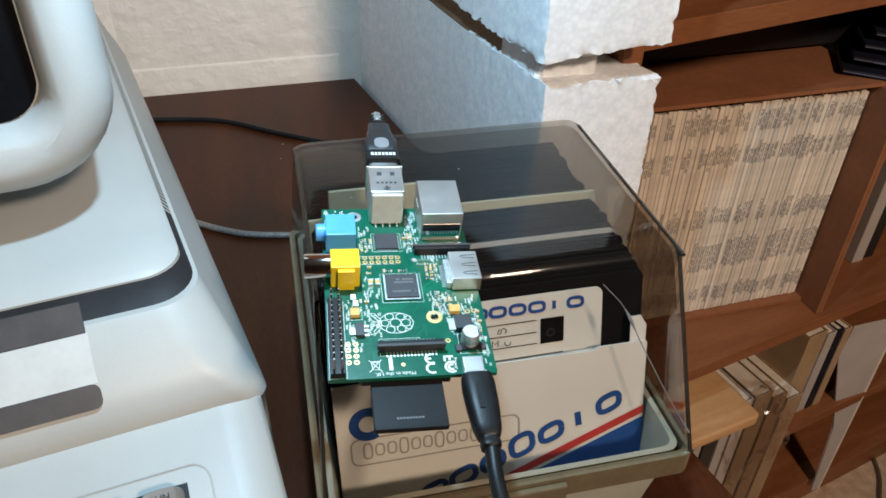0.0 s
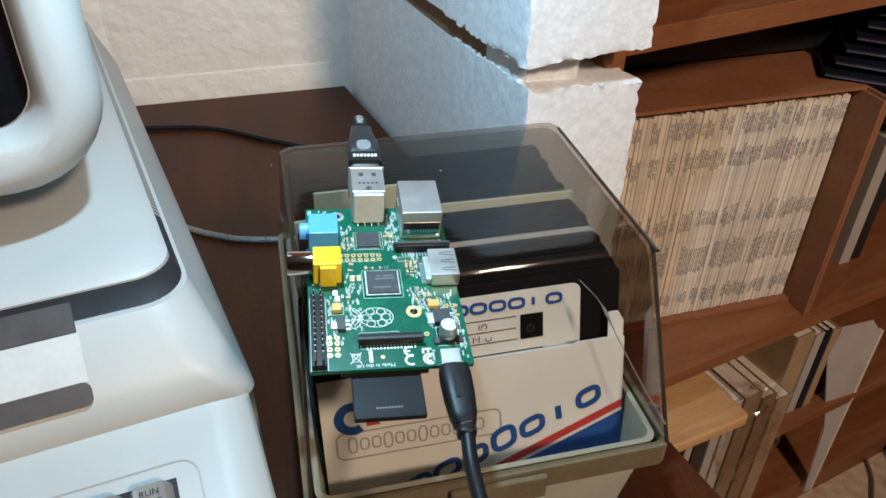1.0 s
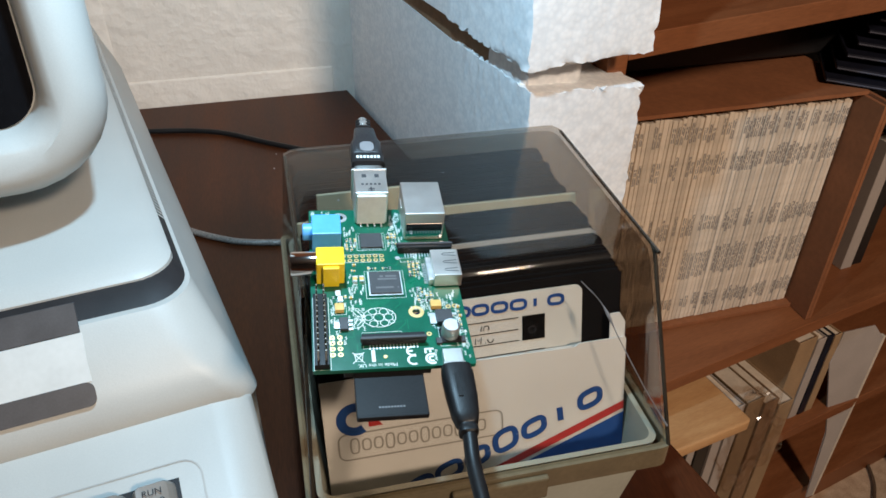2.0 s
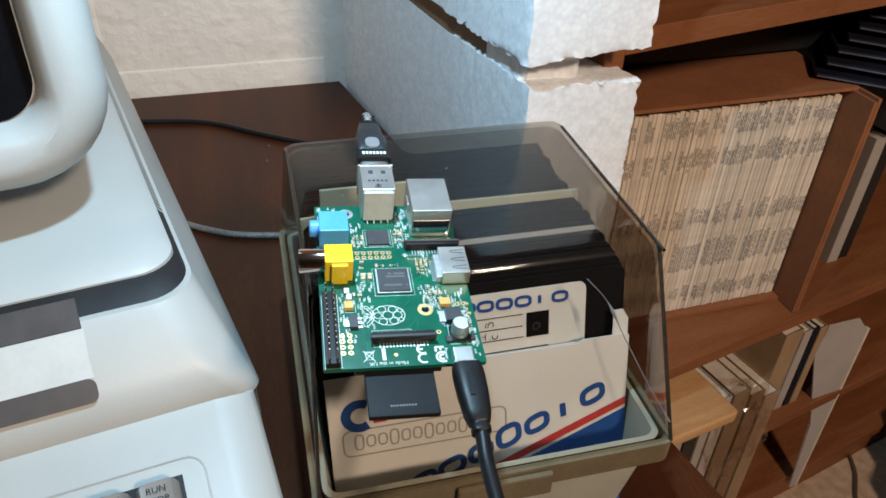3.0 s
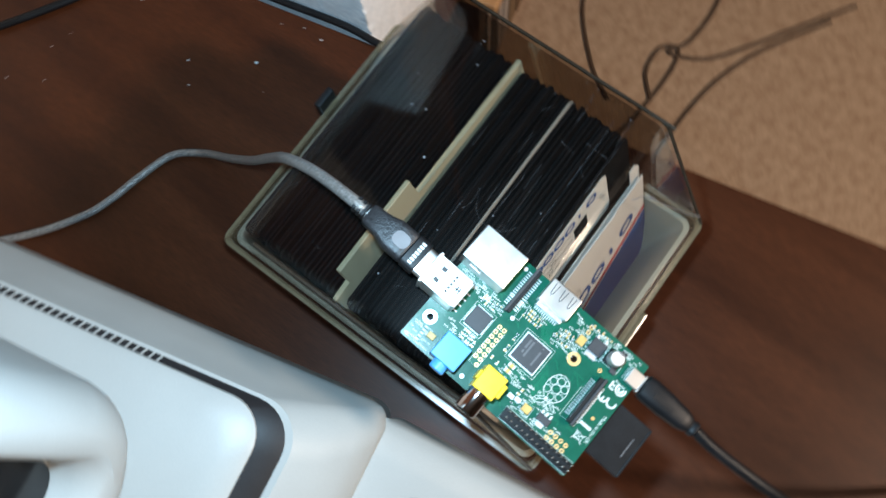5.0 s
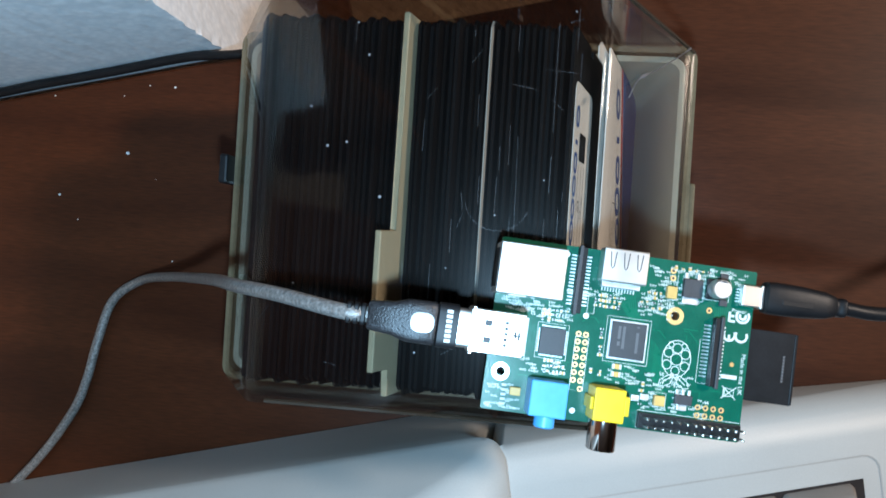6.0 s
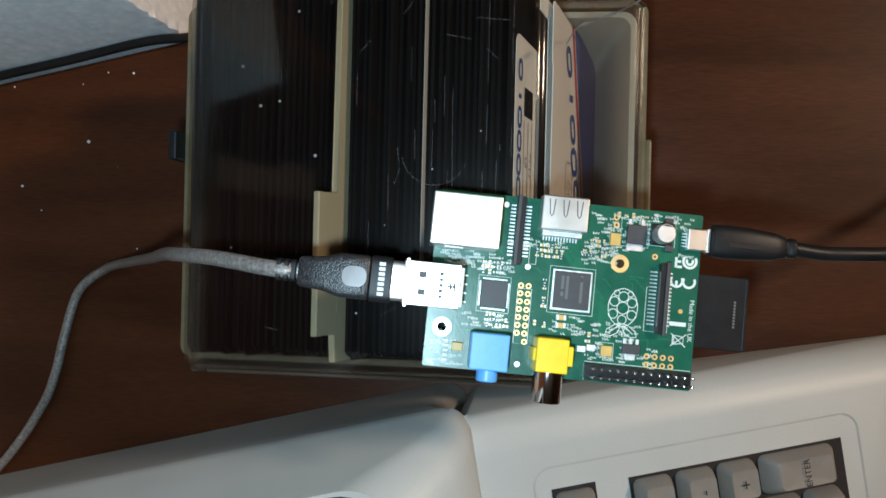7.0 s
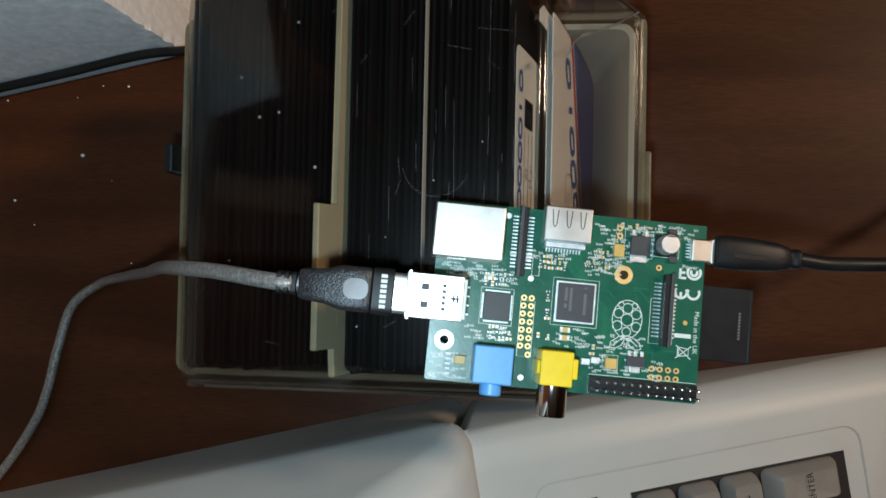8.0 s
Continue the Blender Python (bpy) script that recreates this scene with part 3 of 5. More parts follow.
def pad_ring(x, y, r0, r1, z0, z1, bm=None, sides=16):
    ring = lambda r, z: [(x + r * math.cos(2 * math.pi * k / sides), y + r * math.sin(2 * math.pi * k / sides), z) for k in range(sides)]
    bm2 = loft([ring(r1, z0), ring(r1, z1), ring(r0, z1), ring(r0, z0)], caps=False)
    return joined(bm, bm2)


def passive(parent, kind, x, y, along_y, body, size=(1.0, 0.5, 0.45)):
    """A small two-ended surface part: silver ends and a coloured middle, one shared mesh per kind."""
    key = kind + str(size)
    if key not in PASSIVES:
        L, Wd, Hh = (v * mm for v in size)
        me = bpy.data.meshes.new(kind)
        bm = block(-L * 0.28, L * 0.28, -Wd / 2, Wd / 2, 0, Hh * 0.94)
        for f in bm.faces:
            f.material_index = 1
        bm = block(-L / 2, -L * 0.28, -Wd / 2, Wd / 2, 0, Hh, bm=bm)
        bm = block(L * 0.28, L / 2, -Wd / 2, Wd / 2, 0, Hh, bm=bm)
        bm.to_mesh(me)
        bm.free()
        me.materials.append(M_TIN)
        me.materials.append(body)
        PASSIVES[key] = me
    ob = new(kind, PASSIVES[key])
    ob.parent = parent
    ob.location, ob.rotation_euler = (x * mm, y * mm, 0), (0, 0, radians(90) if along_y else 0)
    return ob


PASSIVES = {}


def board_computer():
    t = thing("circuit_board", (0, 0, 0), "green single-board computer with silver ports perched on the box", "circuit board")
    t.matrix_world = BOARD

    def P(name, bm, m, label="", parent=None, smooth=False):
        return part(name, bm, m, parent or t, label, smooth)

    def bx(x0, x1, y0, y1, z0, z1, bev=0.0, bm=None):
        return block(x0 * mm, x1 * mm, y0 * mm, y1 * mm, z0 * mm, z1 * mm, bev * mm, 2, bm)

    # the board with its two mounting holes
    out = rounded(0, 0.056, 0, 0.085, 0.0006, 3)
    bm = bmesh.new()
    loops = [out] + [[(hx + 0.00145 * math.cos(-2 * math.pi * k / 20), hy + 0.00145 * math.sin(-2 * math.pi * k / 20)) for k in range(20)] for hx, hy in ((0.038, 0.0255), (0.0125, 0.080))]
    for z in (0, -0.0016):
        edges = []
        for lp in loops:
            v = [bm.verts.new((x, y, z)) for x, y in lp]
            edges += [bm.edges.new((v[i], v[(i + 1) % len(v)])) for i in range(len(v))]
        bmesh.ops.triangle_fill(bm, use_beauty=True, edges=edges)
    bm.verts.ensure_lookup_table()
    n0 = sum(len(l) for l in loops)
    k = 0
    for lp in loops:
        for i in range(len(lp)):
            a, b = k + i, k + (i + 1) % len(lp)
            bm.faces.new((bm.verts[a], bm.verts[b], bm.verts[b + n0], bm.verts[a + n0]))
        k += len(lp)
    P("board", bm, M_PCB)
    for hx, hy, r, m in ((38, 25.5, 2.9, M_GOLD), (12.5, 80, 3.0, M_TIN)):
        P("mounting_ring", pad_ring(hx * mm, hy * mm, 1.45 * mm, r * mm, 0.00001, 0.00005, sides=28), m, "plated ring round a mounting hole")

    # fine copper tracks seen through the lacquer
    rng = random.Random(5)
    lines = []
    for k in range(9):
        lines.append([(34.6 + 0.0 * k, 35.5 + 0.55 * k), (38 + 0.3 * k, 36 + 0.75 * k + 2.5), (44.5, 40 + 0.8 * k)])
    for k in range(14):
        x = 8.5 + 0.75 * k
        lines.append([(x + 11, 33.5), (x + 10, 31), (x + 2, 28 - 0.2 * k), (x - 1, 26.5)])
    for k in range(10):
        lines.append([(20.8, 36 + 0.9 * k), (17 - 0.3 * k, 37 + 0.9 * k), (14.5, 39 + 0.8 * k)])
    for k in range(8):
        lines.append([(34.5, 9 + 0.5 * k), (36 + 0.6 * k, 9 + 0.5 * k), (43, 8.5 + 0.8 * k)])
    for k in range(60):
        x, y = rng.uniform(3, 53), rng.uniform(3, 82)
        a, b = rng.choice(((1, 0), (0, 1), (0.7, 0.7), (0.7, -0.7))), rng.uniform(2, 6)
        q = (min(55, max(1, x + a[0] * b)), min(84, max(1, y + a[1] * b)))
        lines.append([(x, y), q, (q[0], min(84, q[1] + rng.uniform(0.5, 3)))])
    P("copper_layer", strokes([[(x * mm, y * mm) for x, y in l] for l in lines], 0.00022, 0.00002), M_TRACE, "faint lighter green copper tracks")["kind"] = "stuff"

    # printed marks
    S = []
    raspberry = [arc(24.2, 23.4, 6.0, 0, 360, 26, 4.7)]
    for cx, cy, r in ((24.0, 23.4, 1.9), (27.6, 23.4, 1.6), (25.9, 20.6, 1.5), (25.9, 26.2, 1.5), (22.0, 20.4, 1.5), (22.0, 26.4, 1.5), (20.3, 23.4, 1.4), (28.6, 21.2, 0.9), (28.6, 25.6, 0.9)):
        raspberry.append(arc(cx, cy, r, 0, 360, 14))
    for s in (1, -1):
        raspberry.append([(19.2, 23.4 + 0.3 * s), (18.6, 23.4 + 2.2 * s), (16.9, 23.4 + 4.6 * s), (15.2, 23.4 + 5.0 * s), (14.9, 23.4 + 3.2 * s), (16.0, 23.4 + 1.2 * s), (18.2, 23.4 + 0.3 * s)])
        raspberry.append([(18.6, 23.4 + 0.6 * s), (16.0, 23.4 + 3.8 * s)])
    P("emblem", strokes([[(x * mm, y * mm) for x, y in l] for l in raspberry], 0.00025, 0.00006), M_SILK, "white outlined fruit emblem print")
    turn = lambda x, y, a: pose(x * mm, y * mm, 0.00006, 0, 0, a)
    bm = lettering("Made in the UK", 0.0021, turn(22.0, 1.5, 180))
    bm = lettering("Power", 0.0019, turn(42.4, 4.6, -90), bm)
    P("lettering", bm, M_SILK, "white printed words on the board edge")
    marks = [arc(34.4, 3.0, 1.9, 60, 300), arc(34.4, 7.0, 1.9, 60, 300), [(32.5, 7.0), (34.4, 7.0)], arc(40.9, 3.2, 2.1, 55, 305), arc(40.9, 3.2, 1.0, 55, 305),
             [(38.6, 7.6), (41.9, 7.6)], [(38.9, 7.6), (38.9, 5.6)], [(40.6, 7.4), (40.6, 6.0)]]
    P("approval_marks", strokes([[(x * mm, y * mm) for x, y in l] for l in marks], 0.0008, 0.00006), M_SILK, "white rounded approval marks")
    weee = [[(13.6, 7.4), (17.6, 2.6)], [(13.6, 2.6), (17.6, 7.4)], [(14.3, 6.4), (14.7, 3.4), (16.7, 3.4), (17.1, 6.4), (14.3, 6.4)], [(14.0, 6.8), (17.4, 6.8)]]
    bm = strokes([[(x * mm, y * mm) for x, y in l] for l in weee], 0.00028, 0.00006)
    bm = strokes([[(20.7 * mm, 2.9 * mm), (20.7 * mm, 8.2 * mm)]], 0.0013, 0.00006, bm)
    frames = [(0.6, 6.2, 0.4, 34.2), (17.5, 31.5, 8.9, 16.3), (27.0, 9.6, 57.2, 52.8), (44.8, 52.6, 8.6, 17.6), (43.8, 52.4, 17.0, 26.0), (8.0, 12.6, 25.4, 30.2), (35.0, 40.5, 52.3, 54.6), (20.4, 35.2, 33.0, 47.5), (18.6, 30.0, 59.6, 69.8)]
    for x0, x1, y0, y1 in frames:
        c = [(x0, y0), (x1, y0), (x1, y1), (x0, y1), (x0, y0)]
        bm = strokes([[(x * mm, y * mm) for x, y in c]], 0.00016, 0.00005, bm)
    rng = random.Random(11)
    spots = [(40, 43, 44, 62), (31, 36, 60, 83), (14, 18, 60, 74), (36, 44, 27, 38), (7, 19, 18, 33), (41, 54, 16, 36), (33, 40, 66, 82), (14, 20, 36, 46), (1, 9, 73, 84), (50, 55, 3, 16), (2, 12, 12, 18)]
    for x0, x1, y0, y1 in spots:
        for k in range(int((x1 - x0) * (y1 - y0) / 3.2) + 6):
            x, y = rng.uniform(x0, x1), rng.uniform(y0, y1)
            for j in range(rng.choice((2, 3))):
                a = rng.random()
                yy = y - 0.75 * j
                bm = strokes([[((x + 0.42 * math.cos(q)) * mm, (yy + 0.26 * math.sin(q)) * mm) for q in (0.3 + a, 1.6, 3.0, 4.4 + a)]], 0.0002, 0.00005, bm)
    P("printed_layer", bm, M_SILK, "white printed outlines and tiny part marks")["kind"] = "stuff"

    # chips
    def chip(name, x0, x1, y0, y1, h, label):
        b = P(name, bx(x0, x1, y0, y1, 0.15, h, 0.12), M_CHIP, label)
        return b

    P("processor_base", bx(21.2, 34.4, 33.8, 46.8, 0.05, 0.55, 0.05), M_PCB)
    P("processor_solder", bx(21.4, 34.2, 34.0, 46.6, 0.05, 0.62), M_TIN)
    c = chip("processor", 22.0, 33.7, 34.6, 46.0, 1.3, "dark square processor chip with grey marks")
    bm = None
    for k, (w0, w1) in enumerate(((-4, -0.2), (0.6, 1.8), (-4, 2.6), (-2.6, 3.4), (-4.4, -4))):
        y = (43.4, 43.4, 41.9, 37.4, 37.4)[k]
        bm = strokes([[((27.9 - w0 * 1.1) * mm - 0.0, y * mm), ((27.9 - w1 * 1.1) * mm, y * mm)]], 0.0009, 0.00132, bm)
    P("chip_marking", bm, M_GREYTXT, "unreadable grey marks", c)
    chip("network_chip", 20.0, 28.6, 60.6, 68.8, 1.1, "dark square network chip")
    for k in range(14):
        y = 61.0 + 0.56 * k
        for x in (19.55, 29.05):
            pin_small(t, x, y, 0.5, 0.28)
        x = 20.6 + 0.56 * k
        for y in (60.15, 69.25):
            pin_small(t, x, y, 0.28, 0.5)
    chip("regulator", 44.6, 50.6, 18.2, 24.4, 2.2, "black power regulator")
    P("regulator_tab", bx(42.4, 44.7, 18.8, 24.0, 0.05, 0.7, 0.1), M_TIN, "silver solder tab")
    for y in (19.3, 23.4):
        P("regulator_leg", bx(50.6, 52.6, y - 0.45, y + 0.45, 0.05, 0.6, 0.08), M_TIN)
    chip("small_regulator", 9.8, 12.9, 17.2, 22.8, 1.6, "black small regulator")
    P("regulator_tab", bx(7.9, 9.9, 18.4, 21.6, 0.05, 0.6, 0.1), M_TIN)
    for y in (18.0, 20.0, 22.0):
        P("regulator_leg", bx(12.8, 14.6, y - 0.45, y + 0.45, 0.05, 0.6, 0.08), M_TIN)

    # tantalum blocks and the drum capacitor
    for x0, x1, y0, y1 in ((8.4, 11.7, 26.1, 29.6), (43.4, 47.4, 26.3, 29.6), (5.6, 8.2, 73.0, 76.4)):
        P("tantalum_capacitor", bx(x0, x1, y0, y1, 0.1, 1.9, 0.2), M_TAN, "tan block capacitor")
    P("capacitor_base", bx(45.0, 51.8, 9.6, 16.6, 0.05, 0.9, 0.4), M_BLACK)
    drum = [(3.1, 0.9), (3.15, 1.6), (2.95, 1.9), (3.15, 2.2), (3.15, 5.6), (2.8, 6.1), (0.01, 6.15)]
    bm = loft([[((48.5 + r * math.cos(2 * math.pi * k / 28)) * mm, (13.2 + r * math.sin(2 * math.pi * k / 28)) * mm, z * mm) for k in range(28)] for r, z in drum])
    dr = P("drum_capacitor", bm, mat("brushed_aluminium", (0.72, 0.71, 0.71), 0.5, 1.0, vary=0.05, scale=200, bump=0.05), "aluminium drum capacitor", smooth=True)
    P("polarity_mark", prism([(48.5 * mm + 0.0027 * math.cos(a), 13.2 * mm + 0.0027 * math.sin(a)) for a in (radians(q) for q in range(-38, 39, 12))], 0.00614, 0.0062), M_CHIP, "", dr)

    # ribbon connectors
    def ribbon(x0, x1, y0, y1, pins_y, n):
        b = P("ribbon_connector", bx(x0, x1, y0, y1, 0.1, 3.2, 0.15), M_BLACK, "black flat ribbon connector")
        P("connector_bar", bx(x0 - 0.5, x1 + 0.5, y1 - 1.1 if pins_y < y0 else y0, y1 if pins_y < y0 else y0 + 1.1, 1.6, 3.7, 0.15), M_CHIP, "", b)
        for k in range(n):
            x = x0 + 2.8 + (x1 - x0 - 5.6) * k / (n - 1)
            pin_small(t, x, pins_y, 0.45, 2.2)

    ribbon(17.0, 39.2, 10.2, 13.0, 15.0 - 0.6, 15)
    for k in range(15):
        pin_small(t, 19.8 + 16.6 * k / 14, 9.3, 0.5, 1.9)
    ribbon(34.4, 55.9, 57.3, 59.9, 56.2, 15)
    for k in range(15):
        pin_small(t, 37.2 + 15.9 * k / 14, 60.9, 0.45, 1.6)

    # ethernet jack
    e = P("ethernet_port", bx(37.5, 53.5, 65.6, 86.5, 0.1, 13.5, 0.35), M_STEEL, "shiny metal network socket")
    P("socket_front", bx(38.2, 52.8, 65.35, 65.7, 0.3, 8.4, 0.1), M_DARKSTEEL, "", e)
    P("socket_opening", bx(39.3, 51.7, 86.3, 86.7, 1.5, 11.5, 0.1), M_BLACK, "", e)
    for x in (37.3, 53.7):
        P("shield_spring", bx(x - 0.25, x + 0.25, 76.0, 82.0, 4.0, 8.5, 0.2), M_STEEL, "", e)

    # twin USB sockets
    u = P("usb_port", bx(18.5, 31.7, 76.2, 93.0, 0.4, 16.0, 0.3), M_STEEL, "shiny metal double USB socket")
    P("socket_back", bx(19.2, 31.0, 75.2, 76.3, 0.6, 14.8, 0.2), M_WHITEPL, "milky plastic back of the socket", u)
    P("socket_flange", bx(17.9, 32.3, 91.6, 92.6, 0.6, 16.3, 0.15), M_STEEL, "", u)
    for x in (22.6, 27.8):
        P("socket_slot", bx(x - 0.9, x + 0.9, 86.4, 88.6, 15.95, 16.06), M_CHIP, "", u)
    bm = None
    for k in range(5):
        bm = strokes([[((28.0 - 1.7 * k) * mm, 81.9 * mm), ((29.0 - 1.7 * k) * mm, 81.9 * mm)]], 0.0011, 0.01604, bm)
    bm = strokes([[(24 * mm, 79.0 * mm), (26.4 * mm, 79.0 * mm)], [(23.6 * mm, 77.9 * mm), (26.2 * mm, 77.9 * mm)], [(25 * mm, 80 * mm), (25 * mm, 77.4 * mm)]], 0.0006, 0.01604, bm)
    P("stamped_marks", bm, M_CHIP, "", u)
    for k in range(4):
        P("socket_pin", bx(20.6 + 2.8 * k, 21.2 + 2.8 * k, 73.4, 75.3, 0.05, 0.9, 0.1), M_TIN, "", u)

    # audio jack
    a = P("audio_jack", bx(1.0, 12.2, 59.2, 71.0, 0.1, 9.6, 0.4), M_BLUE, "light blue audio jack")
    bm = disc(0, 0, 0, 0.0036, 0.0033, 24, bevel=0.0004)
    bm.transform(Matrix.Translation((1.0 * mm, 65.0 * mm, 5.6 * mm)) @ pose(0, 0, 0, 0, -90, 0))
    P("jack_barrel", bm, M_BLUE, "", a, True)

    # composite video socket
    r = P("video_socket", bx(2.2, 12.6, 41.2, 51.0, 0.1, 10.2, 0.4), M_YELLOW, "yellow composite video socket")
    P("socket_shoulder", bx(4.6, 10.6, 39.6, 41.3, 0.1, 9.4, 0.3), M_YELLOW, "", r)
    P("socket_notch", bx(5.4, 9.4, 50.9, 51.9, 0.1, 8.8, 0.3), M_YELLOW, "", r)
    prof = [(4.6, 0.0), (4.6, 9.0), (4.3, 9.4), (3.5, 9.4), (3.5, 2.0)]
    bm = loft([[(rr * mm * math.cos(2 * math.pi * k / 28), rr * mm * math.sin(2 * math.pi * k / 28), z * mm) for k in range(28)] for rr, z in prof])
    bm.transform(Matrix.Translation((2.3 * mm, 46.4 * mm, 6.0 * mm)) @ pose(0, 0, 0, 0, -90, 0))
    P("chrome_barrel", bm, M_DARKSTEEL, "chrome socket barrel", r, True)

    # HDMI
    h = P("hdmi_port", bx(46.0, 56.8, 38.0, 52.6, 0.2, 6.2, 0.4), M_STEEL, "shiny metal HDMI socket")
    for y0 in (41.0, 45.3, 49.6):
        ln = [[(55.6 * mm, (y0 - 0.9) * mm), (51.0 * mm, (y0 - 0.5) * mm), (50.2 * mm, y0 * mm), (51.0 * mm, (y0 + 0.5) * mm), (55.6 * mm, (y0 + 0.9) * mm)]]
        P("spring_slot", strokes(ln, 0.0003, 0.00626), M_CHIP, "", h)
    P("socket_shell", bx(44.2, 46.1, 39.0, 51.6, 0.1, 3.2, 0.3), M_TIN, "", h)
    for k in range(12):
        pin_small(t, 43.6, 40.2 + 0.95 * k, 1.3, 0.4)

    # micro USB power socket
    m = P("power_socket", bx(44.4, 51.2, -0.9, 5.2, 0.1, 2.8, 0.3), M_STEEL, "metal micro USB power socket")
    P("socket_lip", bx(44.0, 51.6, -1.8, -0.8, 0.0, 3.0, 0.2), M_STEEL, "metal socket lip", m)
    for k in range(5):
        pin_small(t, 45.6 + 1.0 * k, 5.8, 0.35, 1.4)

    # pin header
    hd = P("pin_header", bx(0.7, 5.7, 0.7, 34.2, 0.0, 2.4, 0.15), M_BLACK, "black two-row pin header")
    me = None
    for k in range(13):
        for x in (1.95, 4.5):
            y = 2.1 + 2.56 * k
            if me is None:
                bm = bx(-0.32, 0.32, -0.32, 0.32, -1.0, 8.4, 0.1)
                o = part("pin", bm, M_PIN, hd, "dull plated pin")
                me = o.data
            else:
                o = new("pin", me)
                o.parent = hd
            o.location = (x * mm, y * mm, 0)

    # plated holes
    rings = [(27.9 - 2.5 * k, yy) for k in range(7) for yy in (56.3, 53.9)] + [(10.3, 53.7)]
    rings += [(x, 14.6 - 2.6 * k) for k in range(4) for x in (9.6, 7.0)] + [(52.6, 27.8), (50.2, 27.6), (41.3, 14.5)]
    me = None
    for x, y in rings:
        if me is None:
            o = part("plated_hole", pad_ring(0, 0, 0.00045, 0.00095, 0.00001, 0.00008, sides=14), M_GOLD, t, "gold ring of a plated hole")
            me = o.data
            pit = part("hole", disc(0, 0, 0.00001, 0.00003, 0.00046, 14), M_CHIP, o)
            mp = pit.data
        else:
            o = new("plated_hole", me)
            o.parent = t
            q = new("hole", mp)
            q.parent = o
        o.location = (x * mm, y * mm, 0)
    for x, y, rr in ((53.1, 63.3, 1.0), (34.0, 54.7, 1.0), (3.1, 55.3, 1.0), (24.8, 5.0, 0.8)):
        P("solder_dot", disc(x * mm, y * mm, 0, 0.0002, rr * mm, 16, bevel=0.0001), M_TIN if y > 10 else M_GOLD)

    # scattered small parts
    rng = random.Random(3)
    for x, y in ((16.6, 42.8), (19.1, 42.8)):
        passive(t, "capacitor", x, y, True, M_TAN, (3.0, 1.6, 1.1))
    spots = ([(38.0 + 1.6 * (k % 3), 44.5 + 1.5 * (k // 3)) for k in range(18)] + [(14.6 + 1.7 * (k % 3), 60.2 + 1.5 * (k // 3)) for k in range(15)] +
             [(31.4 + 1.5 * (k % 3), 61.0 + 1.9 * (k // 3)) for k in range(15)] + [(8.2 + 2.1 * k, 33.6) for k in range(4)] + [(39.6 + 1.6 * (k % 4), 31.0 + 2.1 * (k // 4)) for k in range(16)] +
             [(22 + 1.4 * k, 48.9) for k in range(7)] + [(53.6, 16 + 2.2 * k) for k in range(6)] + [(15.6 + 1.2 * (k % 2), 48 + 1.6 * (k // 2)) for k in range(6)])
    for x, y in spots:
        d = rng.random()
        if d < 0.16:
            continue
        passive(t, "resistor" if d < 0.5 else "capacitor", x + rng.uniform(-0.15, 0.15), y + rng.uniform(-0.2, 0.2), rng.random() < 0.6, M_CHIP if d < 0.5 else M_TAN, (1.1, 0.6, 0.4) if d < 0.8 else (1.6, 0.9, 0.7))
    for x, y in ((9.9, 35.6), (10.6, 32.6), (52.9, 11.0), (44.3, 10.5)):
        P("small_component", bx(x - 1.0, x + 1.0, y - 1.3, y + 1.3, 0.05, 1.1, 0.15), M_TIN if y > 20 else M_CHIP)
    for k in range(5):
        P("status_light", bx(2.0 + 1.5 * k, 2.8 + 1.5 * k, 77.5, 79.1, 0.05, 0.7, 0.1), M_WHITEPL, "tiny milky status light")

    # underside: card socket and trimmed solder legs
    P("card_socket", bx(10.5, 40.5, 0.6, 18.5, -4.7, -1.65, 0.2), M_BLACK, "black card socket under the board")
    for x, y in ((20, 52), (30, 50), (36, 54), (14, 49), (44, 52), (25, 47.5)):
        P("solder_leg", bx(x - 0.3, x + 0.3, y - 0.3, y + 0.3, -4.4, -1.6), M_TIN)
    return t


SMALL = {}


def pin_small(parent, x, y, sx, sy):
    key = (sx, sy)
    if key not in SMALL:
        me = bpy.data.meshes.new("chip_leg")
        bm = block(-sx * mm / 2, sx * mm / 2, -sy * mm / 2, sy * mm / 2, 0.00002, 0.00025)
        bm.to_mesh(me)
        bm.free()
        me.materials.append(M_TIN)
        SMALL[key] = me
    ob = new("chip_leg", SMALL[key])
    ob.parent = parent
    ob.location = (x * mm, y * mm, 0)
    return ob


board_computer()


def memory_card():
    t = thing("memory_card", (0, 0, 0), "black glossy memory card sticking out of the board", "memory card")
    t.matrix_world = BOARD @ pose(0.0256, -0.002, -0.0042)
    out = [(-0.0119, 0.014), (-0.0119, -0.0154), (0.0119, -0.0154), (0.0119, 0.012), (0.010, 0.014)]
    body = part("card_body", prism(out, -0.00105, 0.00105, bevel=0.0003), M_SD, t)
    part("card_lip", block(-0.0117, 0.0117, -0.0157, -0.0146, -0.0009, 0.00125, bevel=0.0003), M_SD, t)
    bm = None
    for k in range(9):
        bm = strokes([[(-0.0045 + 0.001 * k, -0.0116), (-0.0038 + 0.001 * k, -0.0116)]], 0.0007, 0.00107, bm)
    part("printed_layer", bm, M_GREYTXT, body, "unreadable grey serial marks")


memory_card()


